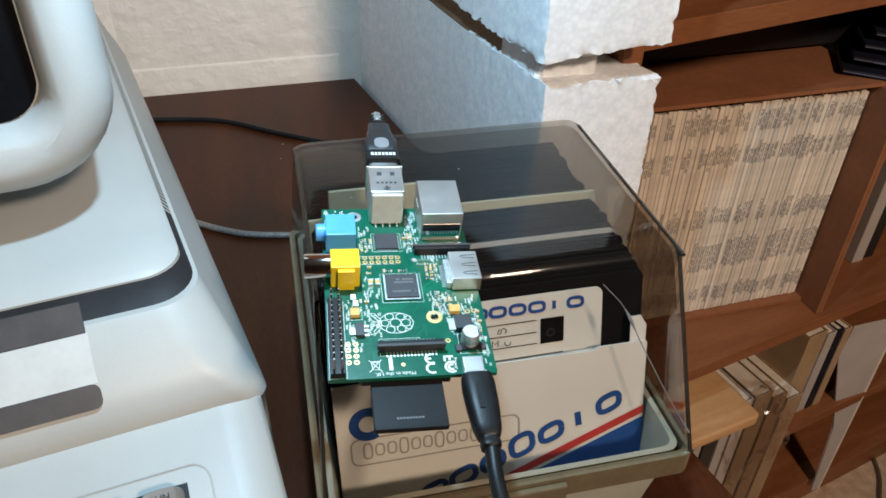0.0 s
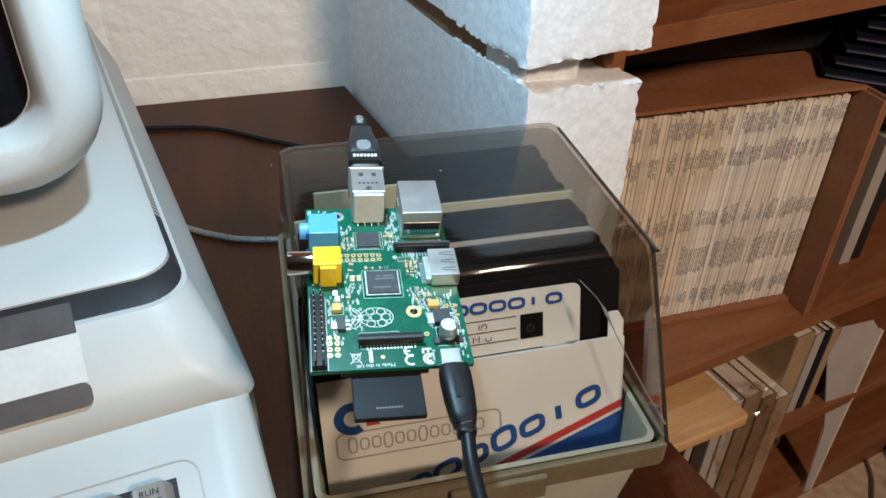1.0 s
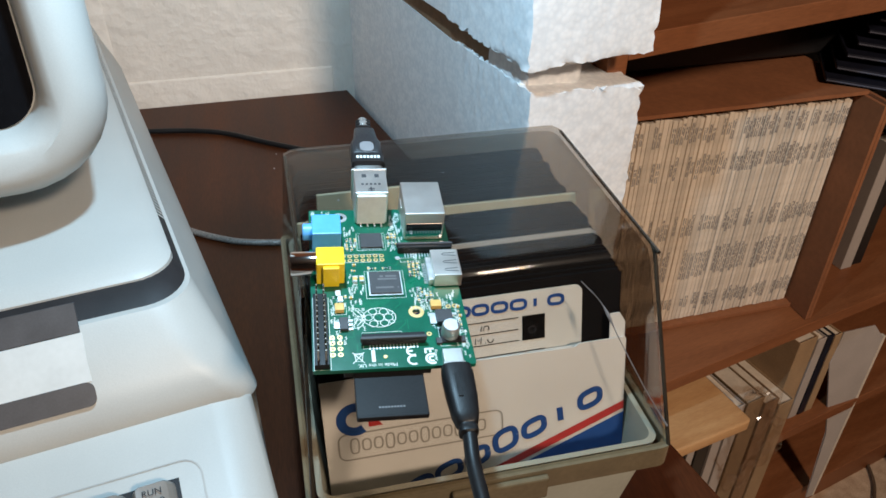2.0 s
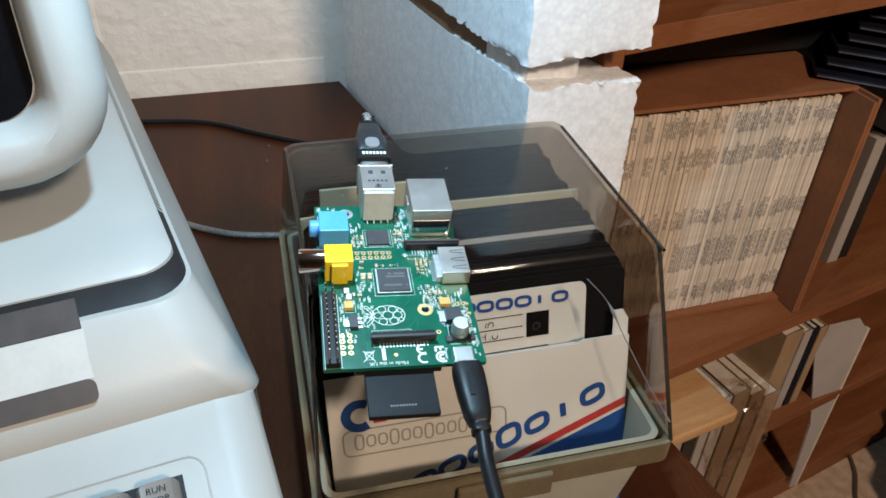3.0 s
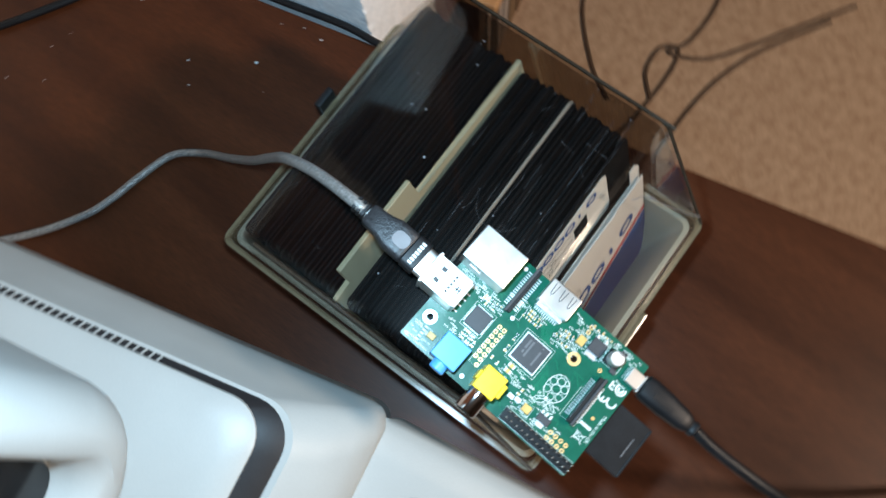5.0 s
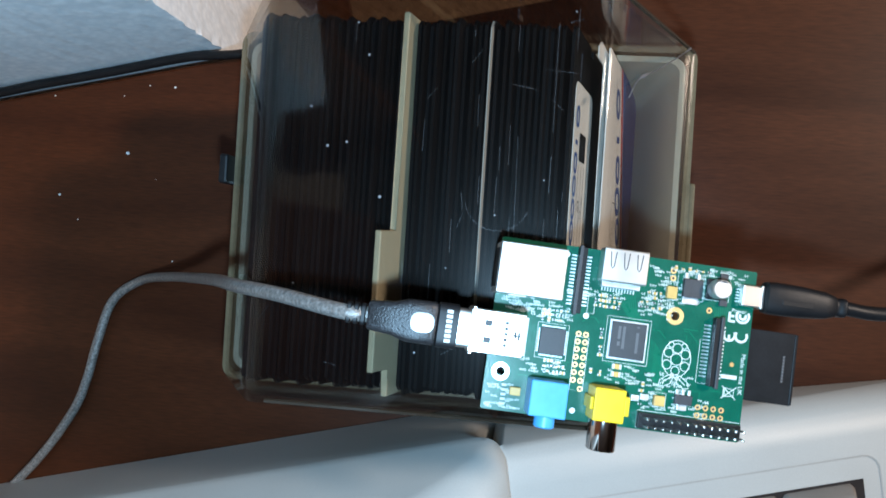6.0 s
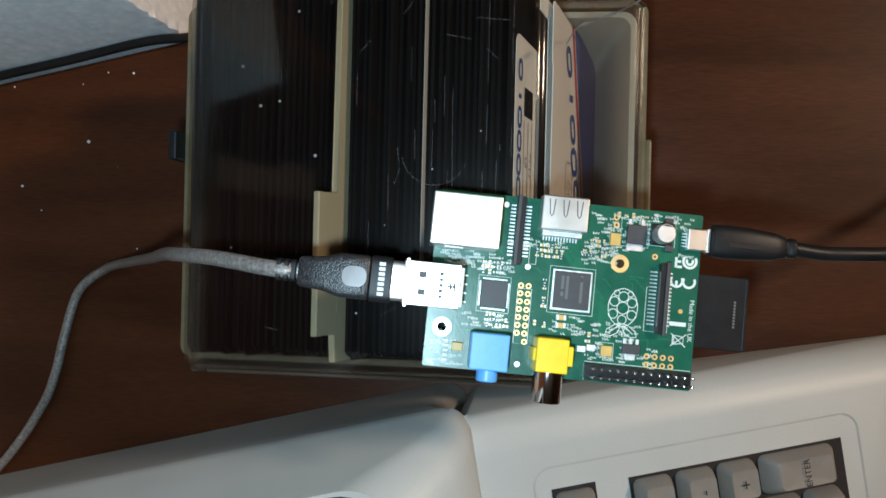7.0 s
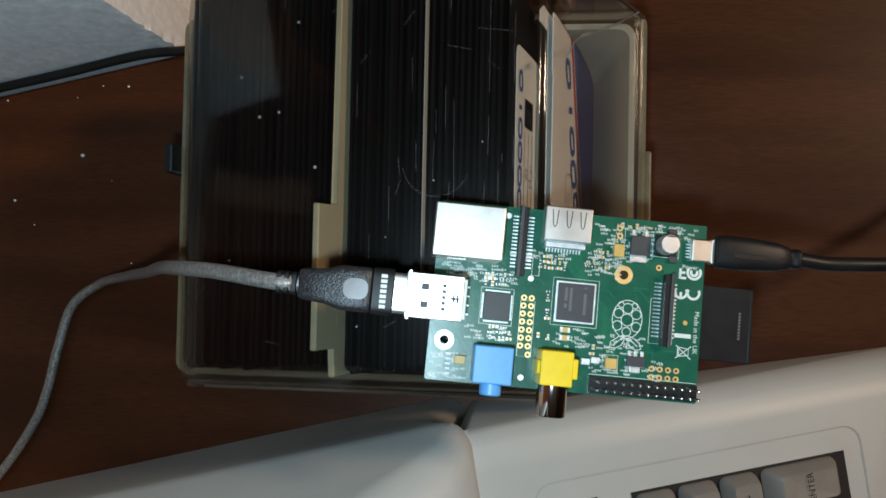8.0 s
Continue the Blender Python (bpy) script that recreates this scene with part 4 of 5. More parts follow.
def power_cable():
    t = thing("power_cable", (0, 0, 0), "black micro USB power cable plugged into the board", "cable")
    t.matrix_world = BOARD
    prof = [(-2.0, 3.6, 2.3), (-2.6, 5.1, 3.6), (-6, 5.4, 4.0), (-14, 5.2, 3.9), (-22, 4.5, 3.5), (-25.5, 3.5, 3.0), (-26, 2.9, 2.6), (-27, 2.9, 2.6), (-27.5, 3.2, 2.9), (-29, 3.1, 2.9), (-29.5, 2.4, 2.4)]
    rings = []
    for y, w, h in prof:
        rings.append([((48.1 + w * math.copysign(abs(math.cos(a)) ** 0.6, math.cos(a))) * mm, y * mm, (1.2 + h * math.copysign(abs(math.sin(a)) ** 0.6, math.sin(a))) * mm) for a in (2 * math.pi * k / 24 for k in range(24))])
    p = part("plug", loft(rings), M_BLACK, t, "black moulded plug", smooth=True)
    bm = block(46.2 * mm, 47.9 * mm, -17 * mm, -7 * mm, 5.05 * mm, 5.3 * mm, bevel=0.0001)
    part("plug_grip", bm, M_BLACK, p)
    inv = BOARD.inverted()
    pts = [Vector((0.0482, -0.0285, 0.0012)), Vector((0.0483, -0.045, -0.001))] + [inv @ rel(*q) for q in ((0.047, -0.085, -0.026), (0.060, -0.130, -0.075), (0.10, -0.18, -0.125), (0.17, -0.24, -0.1545), (0.26, -0.33, -0.1555))]
    part("lead", tube(pts, 0.0024, 14), M_BLACK, t, "black round rubber lead", smooth=True)


power_cable()


def braided(name):
    m = mat(name, (0.27, 0.255, 0.24), 0.35, 0.35, vary=0.35, scale=700, bump=0.8, bscale=900, dist=0.0006)
    return m


def usb_cable():
    t = thing("usb_cable", (0, 0, 0), "black USB plug with grey braided translucent cable", "cable")
    t.matrix_world = BOARD
    zc = 12.4

    def sect(y, w, h):
        return [((25.2 + w * math.copysign(abs(math.cos(a)) ** 0.35, math.cos(a))) * mm, y * mm, (zc + h * math.copysign(abs(math.sin(a)) ** 0.35, math.sin(a))) * mm) for a in (2 * math.pi * k / 28 for k in range(28))]

    part("plug_shell", loft([sect(92.8, 6.0, 2.25), sect(97.5, 6.0, 2.25)]), M_STEEL, t, "silver metal plug shell", smooth=True)
    b = part("plug_band", loft([sect(96.6, 6.4, 4.2), sect(96.9, 6.9, 4.6), sect(102.6, 6.9, 4.7), sect(103.0, 6.5, 4.3)]), M_BLACK, t, "glossy black band with white bars", smooth=True)
    bm = None
    for k in range(7):
        x = (29.6 - 1.47 * k) * mm
        bm = block(x - 0.0005, x + 0.0005, 98.6 * mm, 100.4 * mm, (zc + 4.66) * mm, (zc + 4.76) * mm, bm=bm)
    part("printed_layer", bm, M_SILK, b, "white printed bars")
    part("plug_body", loft([sect(103.2, 6.2, 4.0), sect(104, 6.7, 4.4), sect(112, 6.6, 4.4), sect(116.5, 5.2, 4.0), sect(123.5, 4.5, 3.6), sect(124.2, 4.0, 3.2)]), mat("speckled_black_plastic", (0.018, 0.018, 0.020), 0.38, vary=0.5, scale=900, bump=0.5, bscale=1600), t, "speckled black moulded plug", smooth=True)
    part("plug_logo_plate", prism([(25.2 * mm + x, 107.5 * mm + y) for x, y in rounded(-0.0030, 0.0030, -0.0036, 0.0036, 0.0025)], (zc + 4.35) * mm, (zc + 4.6) * mm), mat("grey_plate", (0.22, 0.22, 0.23), 0.25, vary=0.05, scale=100, bump=0), t, "pale rounded plate on the plug")
    for y in (125.6, 127.8, 130.0):
        part("strain_ring", loft([sect(y - 0.8, 2.9, 2.9), sect(y - 0.5, 3.3, 3.3), sect(y + 0.5, 3.3, 3.3), sect(y + 0.8, 2.9, 2.9)]), M_BLACK, t, smooth=True)
    inv = BOARD.inverted()
    pts = [Vector((0.0252, 0.1240, zc * mm)), Vector((0.0252, 0.1330, zc * mm))] + [inv @ rel(*q) for q in (
        (0.0385, 0.152, 0.013), (0.039, 0.175, -0.008), (0.0385, 0.195, -0.038), (0.036, 0.222, -0.080), (0.033, 0.255, -0.122), (0.028, 0.285, -0.1500), (0.015, 0.304, -0.1553), (-0.010, 0.312, -0.1553), (-0.032, 0.317, -0.1553), (-0.052, 0.325, -0.1553), (-0.085, 0.348, -0.1553), (-0.14, 0.40, -0.1553))]
    part("lead", tube(pts, 0.0025, 14), braided("braided_grey_lead"), t, "grey braided translucent lead", smooth=True)


usb_cable()
# ---------------- diskettes in the box ----------------
M_JACKET = mat("black_diskette_jacket", (0.005, 0.005, 0.006), 0.6, vary=0.2, scale=40, bump=0.06, rand=0.35, spec=0.12)
M_SLEEVE = mat("worn_white_sleeve", (0.88, 0.90, 0.90), 0.65, vary=0.06, scale=25, bump=0.12, bscale=140)
M_LABEL = mat("white_label_paper", (0.84, 0.86, 0.84), 0.6, vary=0.05, scale=60, bump=0.05)
M_BLUEINK = mat("blue_ink", (0.016, 0.085, 0.35), 0.55, vary=0.08, scale=80, bump=0)
M_REDINK = mat("red_ink", (0.55, 0.045, 0.045), 0.55, vary=0.08, scale=80, bump=0)
M_EMBOSS = mat("pale_emboss", (0.42, 0.42, 0.40), 0.6, vary=0.05, scale=80, bump=0)
M_PEN = mat("pen_ink", (0.04, 0.04, 0.05), 0.6, vary=0.1, scale=80, bump=0)
LEAN = -14.9
W_D, H_D = 0.1375, 0.1378


def leaning(y, x=0.0035, z=0.0):
    return pose(x, y, TABLE + 0.0032 + z, LEAN, 0, 0)


def jacket_outline():
    w, h, n = W_D, H_D, 0.0032
    return [(0.002, 0), (w - 0.002, 0), (w, 0.002), (w, 0.100), (w - n, 0.100), (w - n, 0.106), (w, 0.106), (w, h - 0.002), (w - 0.002, h), (0.002, h), (0, h - 0.002), (0, 0.002)]


UPRIGHT = pose(0, 0, 0, 90, 0, 0)      # outline x, y to x, z; the plate's thickness along -y


def ring_shape(cx, cy, w, h, wall, slant=0.0, n=20):
    """A rounded ring drawn as a closed stroke."""
    return [(cx + w / 2 * math.copysign(abs(math.cos(a)) ** 0.7, math.cos(a)) + slant * math.sin(a), cy + h / 2 * math.copysign(abs(math.sin(a)) ** 0.7, math.sin(a))) for a in (2 * math.pi * k / n for k in range(n + 1))]


def flat(bm, lift):
    """Turns a drawing in x, y into one standing in front of a plate."""
    bm.transform(Matrix.Translation((0, -lift, 0)) @ UPRIGHT)
    return bm


def fill(points, z=0.0, bm=None):
    bm = bm or bmesh.new()
    bm.faces.new([bm.verts.new((x, y, z)) for x, y in points])
    return bm


def diskette_row():
    rng = random.Random(8)
    plain = None
    y = 0.0285
    k = 0
    while y < 0.1420:
        if abs(y - 0.085) < 0.0016:
            y += 0.0032
            continue
        if plain is None:
            plain = thing("diskette", (0, 0, 0), "black flexible diskette standing in the box", "diskette", "diskettes in the box")
            plain.matrix_world = leaning(y)
            part("jacket", prism(jacket_outline(), 0.0, 0.0012, m=UPRIGHT), M_JACKET, plain)
        else:
            copy_thing(plain, leaning(y, 0.0035 + rng.uniform(-0.0015, 0.001), rng.choice((0, 0, 0.0006, 0.0018, 0.003))))
        y += rng.choice((0.0021, 0.0024, 0.0030))
        k += 1


diskette_row()


def labelled_diskette():
    t = thing("diskette", (0, 0, 0), "black diskette with white ruled label and blue bars", "diskette", "diskettes in the box")
    t.matrix_world = leaning(0.0250)
    j = part("jacket", prism(jacket_outline(), 0.0, 0.0013, m=UPRIGHT), M_JACKET, t)
    x = lambda u: u - 0.0035
    out = [(px, py) for px, py in rounded(x(0.020), x(0.1222), 0.098, 0.1330, 0.004)]
    lab = part("label", flat(prism(out, 0.0, 0.0002), 0.0015), M_LABEL, t, "white ruled paper label")
    rings = []
    for c in range(9):
        cx = x(0.0400 + 0.0087 * c)
        if c in (2, 3):
            rings.append(ring_shape(cx, 0.1271, 0.0074, 0.0042, 0))
        elif c == 7:
            rings.append([(cx - 0.001, 0.1252), (cx - 0.001, 0.1290)])
        else:
            rings.append(ring_shape(cx, 0.1271, 0.0066, 0.0042, 0))
    part("blue_bars", flat(strokes(rings, 0.0016, 0), 0.0019), M_BLUEINK, lab, "blue rounded printed shapes")
    lines = [[(x(0.040), v), (x(u1), v)] for v, u1 in ((0.1208, 0.092), (0.1150, 0.092), (0.1095, 0.0925), (0.1036, 0.1045))]
    part("rule_lines", flat(strokes(lines, 0.0005, 0), 0.00185), M_PEN, lab, "thin dark ruled lines")
    part("dark_square", flat(fill([(x(0.0938), 0.1090), (x(0.1045), 0.1090), (x(0.1045), 0.1212), (x(0.0938), 0.1212)]), 0.0019), M_JACKET, lab, "dark printed square")
    pen = [arc(x(0.0772), 0.1178, 0.0012, 200, -60), [(x(0.0752), 0.1190), (x(0.0745), 0.1168), (x(0.0762), 0.1168)], [(x(0.0720), 0.1105), (x(0.0722), 0.1135), (x(0.0735), 0.1118), (x(0.0748), 0.1136), (x(0.0745), 0.1105)],
           [(x(0.0765), 0.1106), (x(0.0768), 0.1108)], arc(x(0.0790), 0.1118, 0.0013, 150, 380), arc(x(0.0985), 0.1140, 0.0017, 0, 360)]
    part("pen_marks", flat(strokes(pen, 0.00045, 0), 0.00195), M_PEN, lab, "unreadable dark pen marks")


labelled_diskette()


def sleeve():
    t = thing("diskette_sleeve", (0, 0, 0), "worn white paper sleeve with blue and red bands", "diskette sleeve")
    t.matrix_world = leaning(0.0160, 0.0)
    w0, w1, h = 0.0020, 0.1408, 0.1098
    o = [(w0, 0), (w1, 0), (w1, h - 0.001), (w1 - 0.001, h), (0.118, h), (0.116, h - 0.0015), (0.030, h), (w0, h - 0.001)]
    body = part("front_sheet", prism(o, 0.0, 0.0004, m=UPRIGHT), M_SLEEVE, t)
    back = [(w0, 0), (w1, 0), (w1 + 0.0005, 0.116), (w1 - 0.0025, 0.121), (w1 - 0.007, 0.121), (w1 - 0.007, h - 0.002), (w0, h - 0.002)]
    b = part("back_sheet", prism(back, 0.0, 0.0003, m=UPRIGHT), M_SLEEVE, t)
    b.location = (0, 0.0024, 0)
    slope = (0.0765 - 0.0519) / (0.1411 - 0.0764)
    red = lambda u: 0.0765 + (u - 0.1408) * slope
    part("red_band", flat(fill([(w1, red(w1)), (w0 + 0.02, red(w0 + 0.02)), (w0 + 0.02, red(w0 + 0.02) - 0.0042), (w1, red(w1) - 0.0042)][::-1]), 0.0006), M_REDINK, body, "red slanting printed band")
    part("blue_field", flat(fill([(w1, red(w1) - 0.0060), (w1, 0.0005), (w0 + 0.02, 0.0005), (w0 + 0.02, red(w0 + 0.02) - 0.0060)]), 0.0006), M_BLUEINK, body, "blue printed field")
    rings = []
    ca, sa = math.cos(math.atan(slope)), math.sin(math.atan(slope))
    for c in range(9):
        u = 0.0150 + 0.0136 * c
        v = red(u) + 0.0105
        loc = []
        if c in (2, 3):
            loc = [ring_shape(0, 0, 0.0116, 0.0080, 0)]
        elif c == 5:
            loc = [ring_shape(0, 0.0012, 0.0104, 0.0104, 0)]
        elif c == 7:
            loc = [[(-0.0010, -0.0040), (-0.0010, 0.0036)]]
        elif c == 8:
            loc = [ring_shape(0, 0, 0.0104, 0.0080, 0)]
        else:
            loc = [ring_shape(0, 0, 0.0104, 0.0080, 0)]
        for l in loc:
            rings.append([(u + p * ca - q * sa + 0.25 * q, v + p * sa + q * ca) for p, q in l])
    part("blue_shapes", flat(strokes(rings, 0.0029, 0), 0.00065), M_BLUEINK, body, "row of blue rounded printed shapes")
    part("blue_arc", flat(strokes([arc(0.0155, 0.0895, 0.0060, 55, 305, 20)], 0.0042, 0), 0.0006), M_BLUEINK, body, "blue open ring emblem")
    part("red_flag", flat(fill([(0.0212, 0.0880), (0.0212, 0.0848), (0.0275, 0.0848), (0.0252, 0.0880)][::-1]), 0.0006), M_REDINK, body)
    em = [[(p, q) for p, q in rounded(0.0075, 0.0815, 0.0695, 0.0825, 0.0035)]]
    em[0].append(em[0][0])
    for c in range(12):
        u = 0.0145 + 0.0052 * c
        em.append(ring_shape(u, 0.0762, 0.0036, 0.0056 if c % 3 else 0.0076, 0))
    part("embossed_marks", flat(strokes(em, 0.0008, 0), 0.00055), M_EMBOSS, body, "faint embossed unreadable marks in a frame")


sleeve()


def divider():
    t = thing("divider", (0, 0, 0), "ivory plastic divider with raised tab between diskettes", "divider")
    t.matrix_world = leaning(0.0855, 0.0)
    o = [(0.003, 0), (0.1405, 0), (0.1425, 0.1415), (0.062, 0.1415), (0.062, 0.1545), (0.012, 0.1545), (0.012, 0.1415), (0.0015, 0.1415)]
    part("plate", prism(o, 0.0, 0.0024, bevel=0.0004, seg=1, m=UPRIGHT), mat("khaki_divider", (0.40, 0.37, 0.26), 0.5, vary=0.06, scale=60), t)


divider()


def grey_sleeve(y, rise, label):
    t = thing("diskette_sleeve", (0, 0, 0), label, "diskette sleeve")
    t.matrix_world = leaning(y, 0.0035, rise)
    part("sheet", prism([(0.03, 0), (W_D, 0), (W_D, H_D - 0.002), (W_D - 0.003, H_D), (0.03, H_D)], 0, 0.0004, m=UPRIGHT), M_EMBOSS, t)


grey_sleeve(0.0545, 0.0025, "thin pale paper sleeve edge between black diskettes")


def lid_scratches():
    """Fine scuffs on the lid's top and front, each a hair-thin raised thread."""
    m = mat("pale_scuff", (0.17, 0.17, 0.18), 0.4, vary=0.2, scale=200, bump=0)
    rng = random.Random(21)
    bm = bmesh.new()
    lines = [[(0.098, 0.066), (0.1345, 0.066)], [(0.063, 0.0770), (0.096, 0.0775)], [(0.118, 0.059), (0.119, 0.070)], [(0.112, 0.072), (0.1135, 0.080)]]
    for k in range(46):
        x, y = rng.uniform(0.004, 0.142), min(0.160, max(0.058, rng.gauss(0.085, 0.03)))
        if rng.random() < 0.72:
            lines.append([(x, y), (min(0.143, x + rng.uniform(0.002, 0.016)), y + rng.uniform(-0.0002, 0.0002))])
        else:
            a = rng.uniform(0, 3.1)
            lines.append([(x, y), (min(0.143, max(0.003, x + 0.006 * math.cos(a))), y + 0.005 * math.sin(a))])
    lines.append(arc(0.075, 0.083, 0.011, 100, 250))
    bm = strokes(lines, 0.000045, LIFT + 0.00025, bm)
    for k in range(12):
        x, y = rng.uniform(0.01, 0.14), rng.uniform(0.06, 0.16)
        bm = disc(x, y, LIFT + 0.0001, LIFT + 0.0003, rng.uniform(0.0002, 0.0006), 6, bm)
    o = part("lid_scuffs", bm, m, None)
    tagged(o, "fine pale scratches and dust on the lid", "scratches", kind="stuff")
    crack = tube([(0.113, 0.0405, LIFT - 0.0105), (0.122, 0.036, LIFT - 0.021), (0.129, 0.028, LIFT - 0.036), (0.139, 0.017, LIFT - 0.056), (0.1475, 0.0085, LIFT - 0.071)],
                 lambda s: 0.00022 + 0.0006 * max(0, 1 - abs(s - 0.33) * 12) + 0.0005 * max(0, (s - 0.9) * 6), 6)
    tagged(part("lid_crack", crack, m, None), "pale jagged crack across the lid front", "crack", kind="stuff")


lid_scratches()
# ---------------- bookcase and its things ----------------
M_BINDER = mat("black_binder", (0.014, 0.014, 0.015), 0.4, vary=0.2, scale=30, bump=0.1)
M_TANBOOK = mat("tan_cover", (0.33, 0.22, 0.125), 0.7, vary=0.12, scale=30, bump=0.1, rand=0.3)
M_GREYCARD = mat("grey_white_card", (0.44, 0.39, 0.36), 0.7, vary=0.06, scale=30, bump=0.08)
M_CARTON = mat("red_brown_carton", (0.27, 0.10, 0.038), 0.8, vary=0.12, scale=20, bump=0.15, bscale=160)
M_BLUEBLACK = mat("blue_black_cover", (0.013, 0.014, 0.024), 0.4, vary=0.2, scale=30, bump=0.05, spec=0.25)
M_SLATE = mat("slate_edge", (0.10, 0.11, 0.15), 0.5, vary=0.2, scale=30, bump=0.05)
M_BAG = smoked("clear_crumpled_bag", (0.95, 0.92, 0.89), 0.12, 1.27)
FRONT = pose(0.389, 0.331, 0, 0, 0, 14.0)


def bookcase():
    t = thing("bookcase", (0, 0, 0), "red-brown veneered bookcase with open shelves", "bookcase")
    t.matrix_world = FRONT
    z = lambda v: v + LIFT
    part("shelf", block(-0.14, 1.0, 0.0, 0.30, z(-0.4245), z(-0.4065), bevel=0.0008), M_SHELF, t)
    part("shelf", block(-0.14, 1.0, 0.0, 0.30, z(-0.022), z(-0.003), bevel=0.0008), M_SHELF, t)
    part("shelf", block(-0.14, 1.0, 0.0, 0.30, z(0.33), z(0.348), bevel=0.0008), M_SHELF, t)
    part("shelf", block(-0.14, 1.0, 0.01, 0.30, 0.055, 0.073, bevel=0.0008), M_SHELF, t)
    part("plinth", block(-0.14, 1.0, 0.02, 0.04, 0.0, 0.055), M_SHELF, t)
    part("back_panel", block(-0.158, 1.018, 0.30, 0.306, 0.0, 1.75), M_SHELF, t)
    for a in (-0.158, 1.0):
        part("side_panel", block(a, a + 0.018, 0.0, 0.30, 0.0, 1.75, bevel=0.0008), M_SHELF, t)


bookcase()


def carton():
    """An open-fronted magazine carton lying on the shelf."""
    t = thing("magazine_carton", (0, 0, 0), "red-brown cardboard carton open at the front", "carton")
    t.matrix_world = pose(0.318, 0.405, LIFT - 0.4063, 0, 0, 2.5)
    w, d, h, k = 0.275, 0.150, 0.283, 0.004
    part("bottom", block(0, w, 0.0, d, 0, k), M_CARTON, t)
    part("top_flap", block(0, w, 0.0, d, h - k, h), M_CARTON, t)
    part("side", block(0, k, 0.0, d, k, h - k), M_CARTON, t)
    s = part("side", block(w - k, w, -0.028, d, k * 0.2, h - k - 0.001), M_CARTON, t)
    part("edge_fold", block(w + 0.0005, w + 0.0045, -0.028, 0.02, 0.002, h - 0.002), M_CARTON, t)
    part("back", block(k, w - k, d - k, d, k, h - k), M_CARTON, t)


carton()


def magazines():
    rng = random.Random(2)
    x = 0.326
    while x < 0.584:
        w = rng.choice((0.0042, 0.0047, 0.0052, 0.0060))
        t = thing("magazine", (x, 0.4135 + 0.05 * (x - 0.33) + rng.uniform(0, 0.0015), LIFT - 0.4020), "cream magazine spine with rows of grey print", "magazine", "magazines in the carton")
        h = 0.2665 + rng.uniform(-0.002, 0.0015)
        part("cover", block(0, w - 0.0004, 0, 0.12, 0, h, bevel=0.0006, seg=1), M_PAPER, t)
        bm = None
        for lo, hi in ((0.012, 0.040), (0.060, 0.105), (0.120, 0.150), (0.195, 0.225), (0.236, 0.262)):
            if rng.random() < 0.22:
                continue
            a, b = lo + rng.uniform(0, 0.008), hi - rng.uniform(0, 0.010)
            for c in (0.3, 0.66):
                q = a
                while q < b:
                    e = min(b, q + rng.uniform(0.004, 0.012))
                    bm = block(w * c - 0.00045, w * c + 0.00045, -0.00012, 0.0003, q, e, bm=bm)
                    q = e + 0.0016
        if bm:
            part("printed_edge", bm, M_INK, t, "unreadable grey print on the spine")["kind"] = "stuff"
        x += w


magazines()


def book(place, size, turn, m, label, tilt=0.0, name="book"):
    w, d, h = size
    t = thing(name, (0, 0, 0), label, "book", "books in the bookcase")
    t.matrix_world = pose(*place, 0, tilt, turn)
    part("cover", loft_cover(w, d, h), m, t)
    part("page_block", block(0.0016, w - 0.0016, 0.003, d - 0.004, 0.003, h - 0.003), M_PAPER, t, "cream page block")
    return t


def loft_cover(w, d, h):
    bm = block(0, 0.0015, 0, d, 0, h, 0.0004, 1)
    bm = block(w - 0.0015, w, 0, d, 0, h, 0.0004, 1, bm)
    return block(0.0012, w - 0.0012, 0, 0.0018, 0, h, 0.0004, 1, bm)


BOT = 0.0735
b = book((0.425, 0.352, 0.0735), (0.030, 0.20, 0.30), 12, M_BINDER, "black ring binder standing on the bottom shelf")
bm = None
for k in range(14):
    bm = block(0.026, 0.0292, -0.0012, 0.001, 0.02 + 0.019 * k, 0.03 + 0.019 * k, bm=bm)
part("binding_comb", bm, M_BLACK, b, "black comb binding")
book((0.458, 0.36, BOT), (0.012, 0.20, 0.305), 12, M_GREYCARD, "grey folder standing on the bottom shelf")
book((0.472, 0.362, BOT), (0.022, 0.21, 0.300), 13, M_BINDER, "black spiral folder standing on the bottom shelf")
x = 0.496
for w, h, m, lab in ((0.016, 0.315, M_GREYCARD, "pale grey folder standing on the bottom shelf"), (0.020, 0.300, M_GREYCARD, "grey white folder standing on the bottom shelf"),
                     (0.030, 0.300, M_TANBOOK, "tan bound book standing on the bottom shelf"), (0.026, 0.285, M_CARD, "brown card file standing on the bottom shelf"),
                     (0.028, 0.27, M_TANBOOK, "tan bound book with worn spine on the bottom shelf")):
    book((x, 0.365 + 0.2 * (x - 0.49), BOT), (w, 0.19, h), 14, m, lab)
    x += w + 0.003

# pine board lying on the books
t = thing("pine_board", (0, 0, 0), "loose pale pine board resting on books", "board")
t.matrix_world = pose(0.395, 0.305, LIFT - 0.5145, 0, 0, 12)
part("plank", prism([(0, 0.0), (0.112, 0.0), (0.116, 0.004), (0.116, 0.150), (0, 0.150)], 0, 0.017, bevel=0.003, seg=3), M_PINE, t, smooth=True)

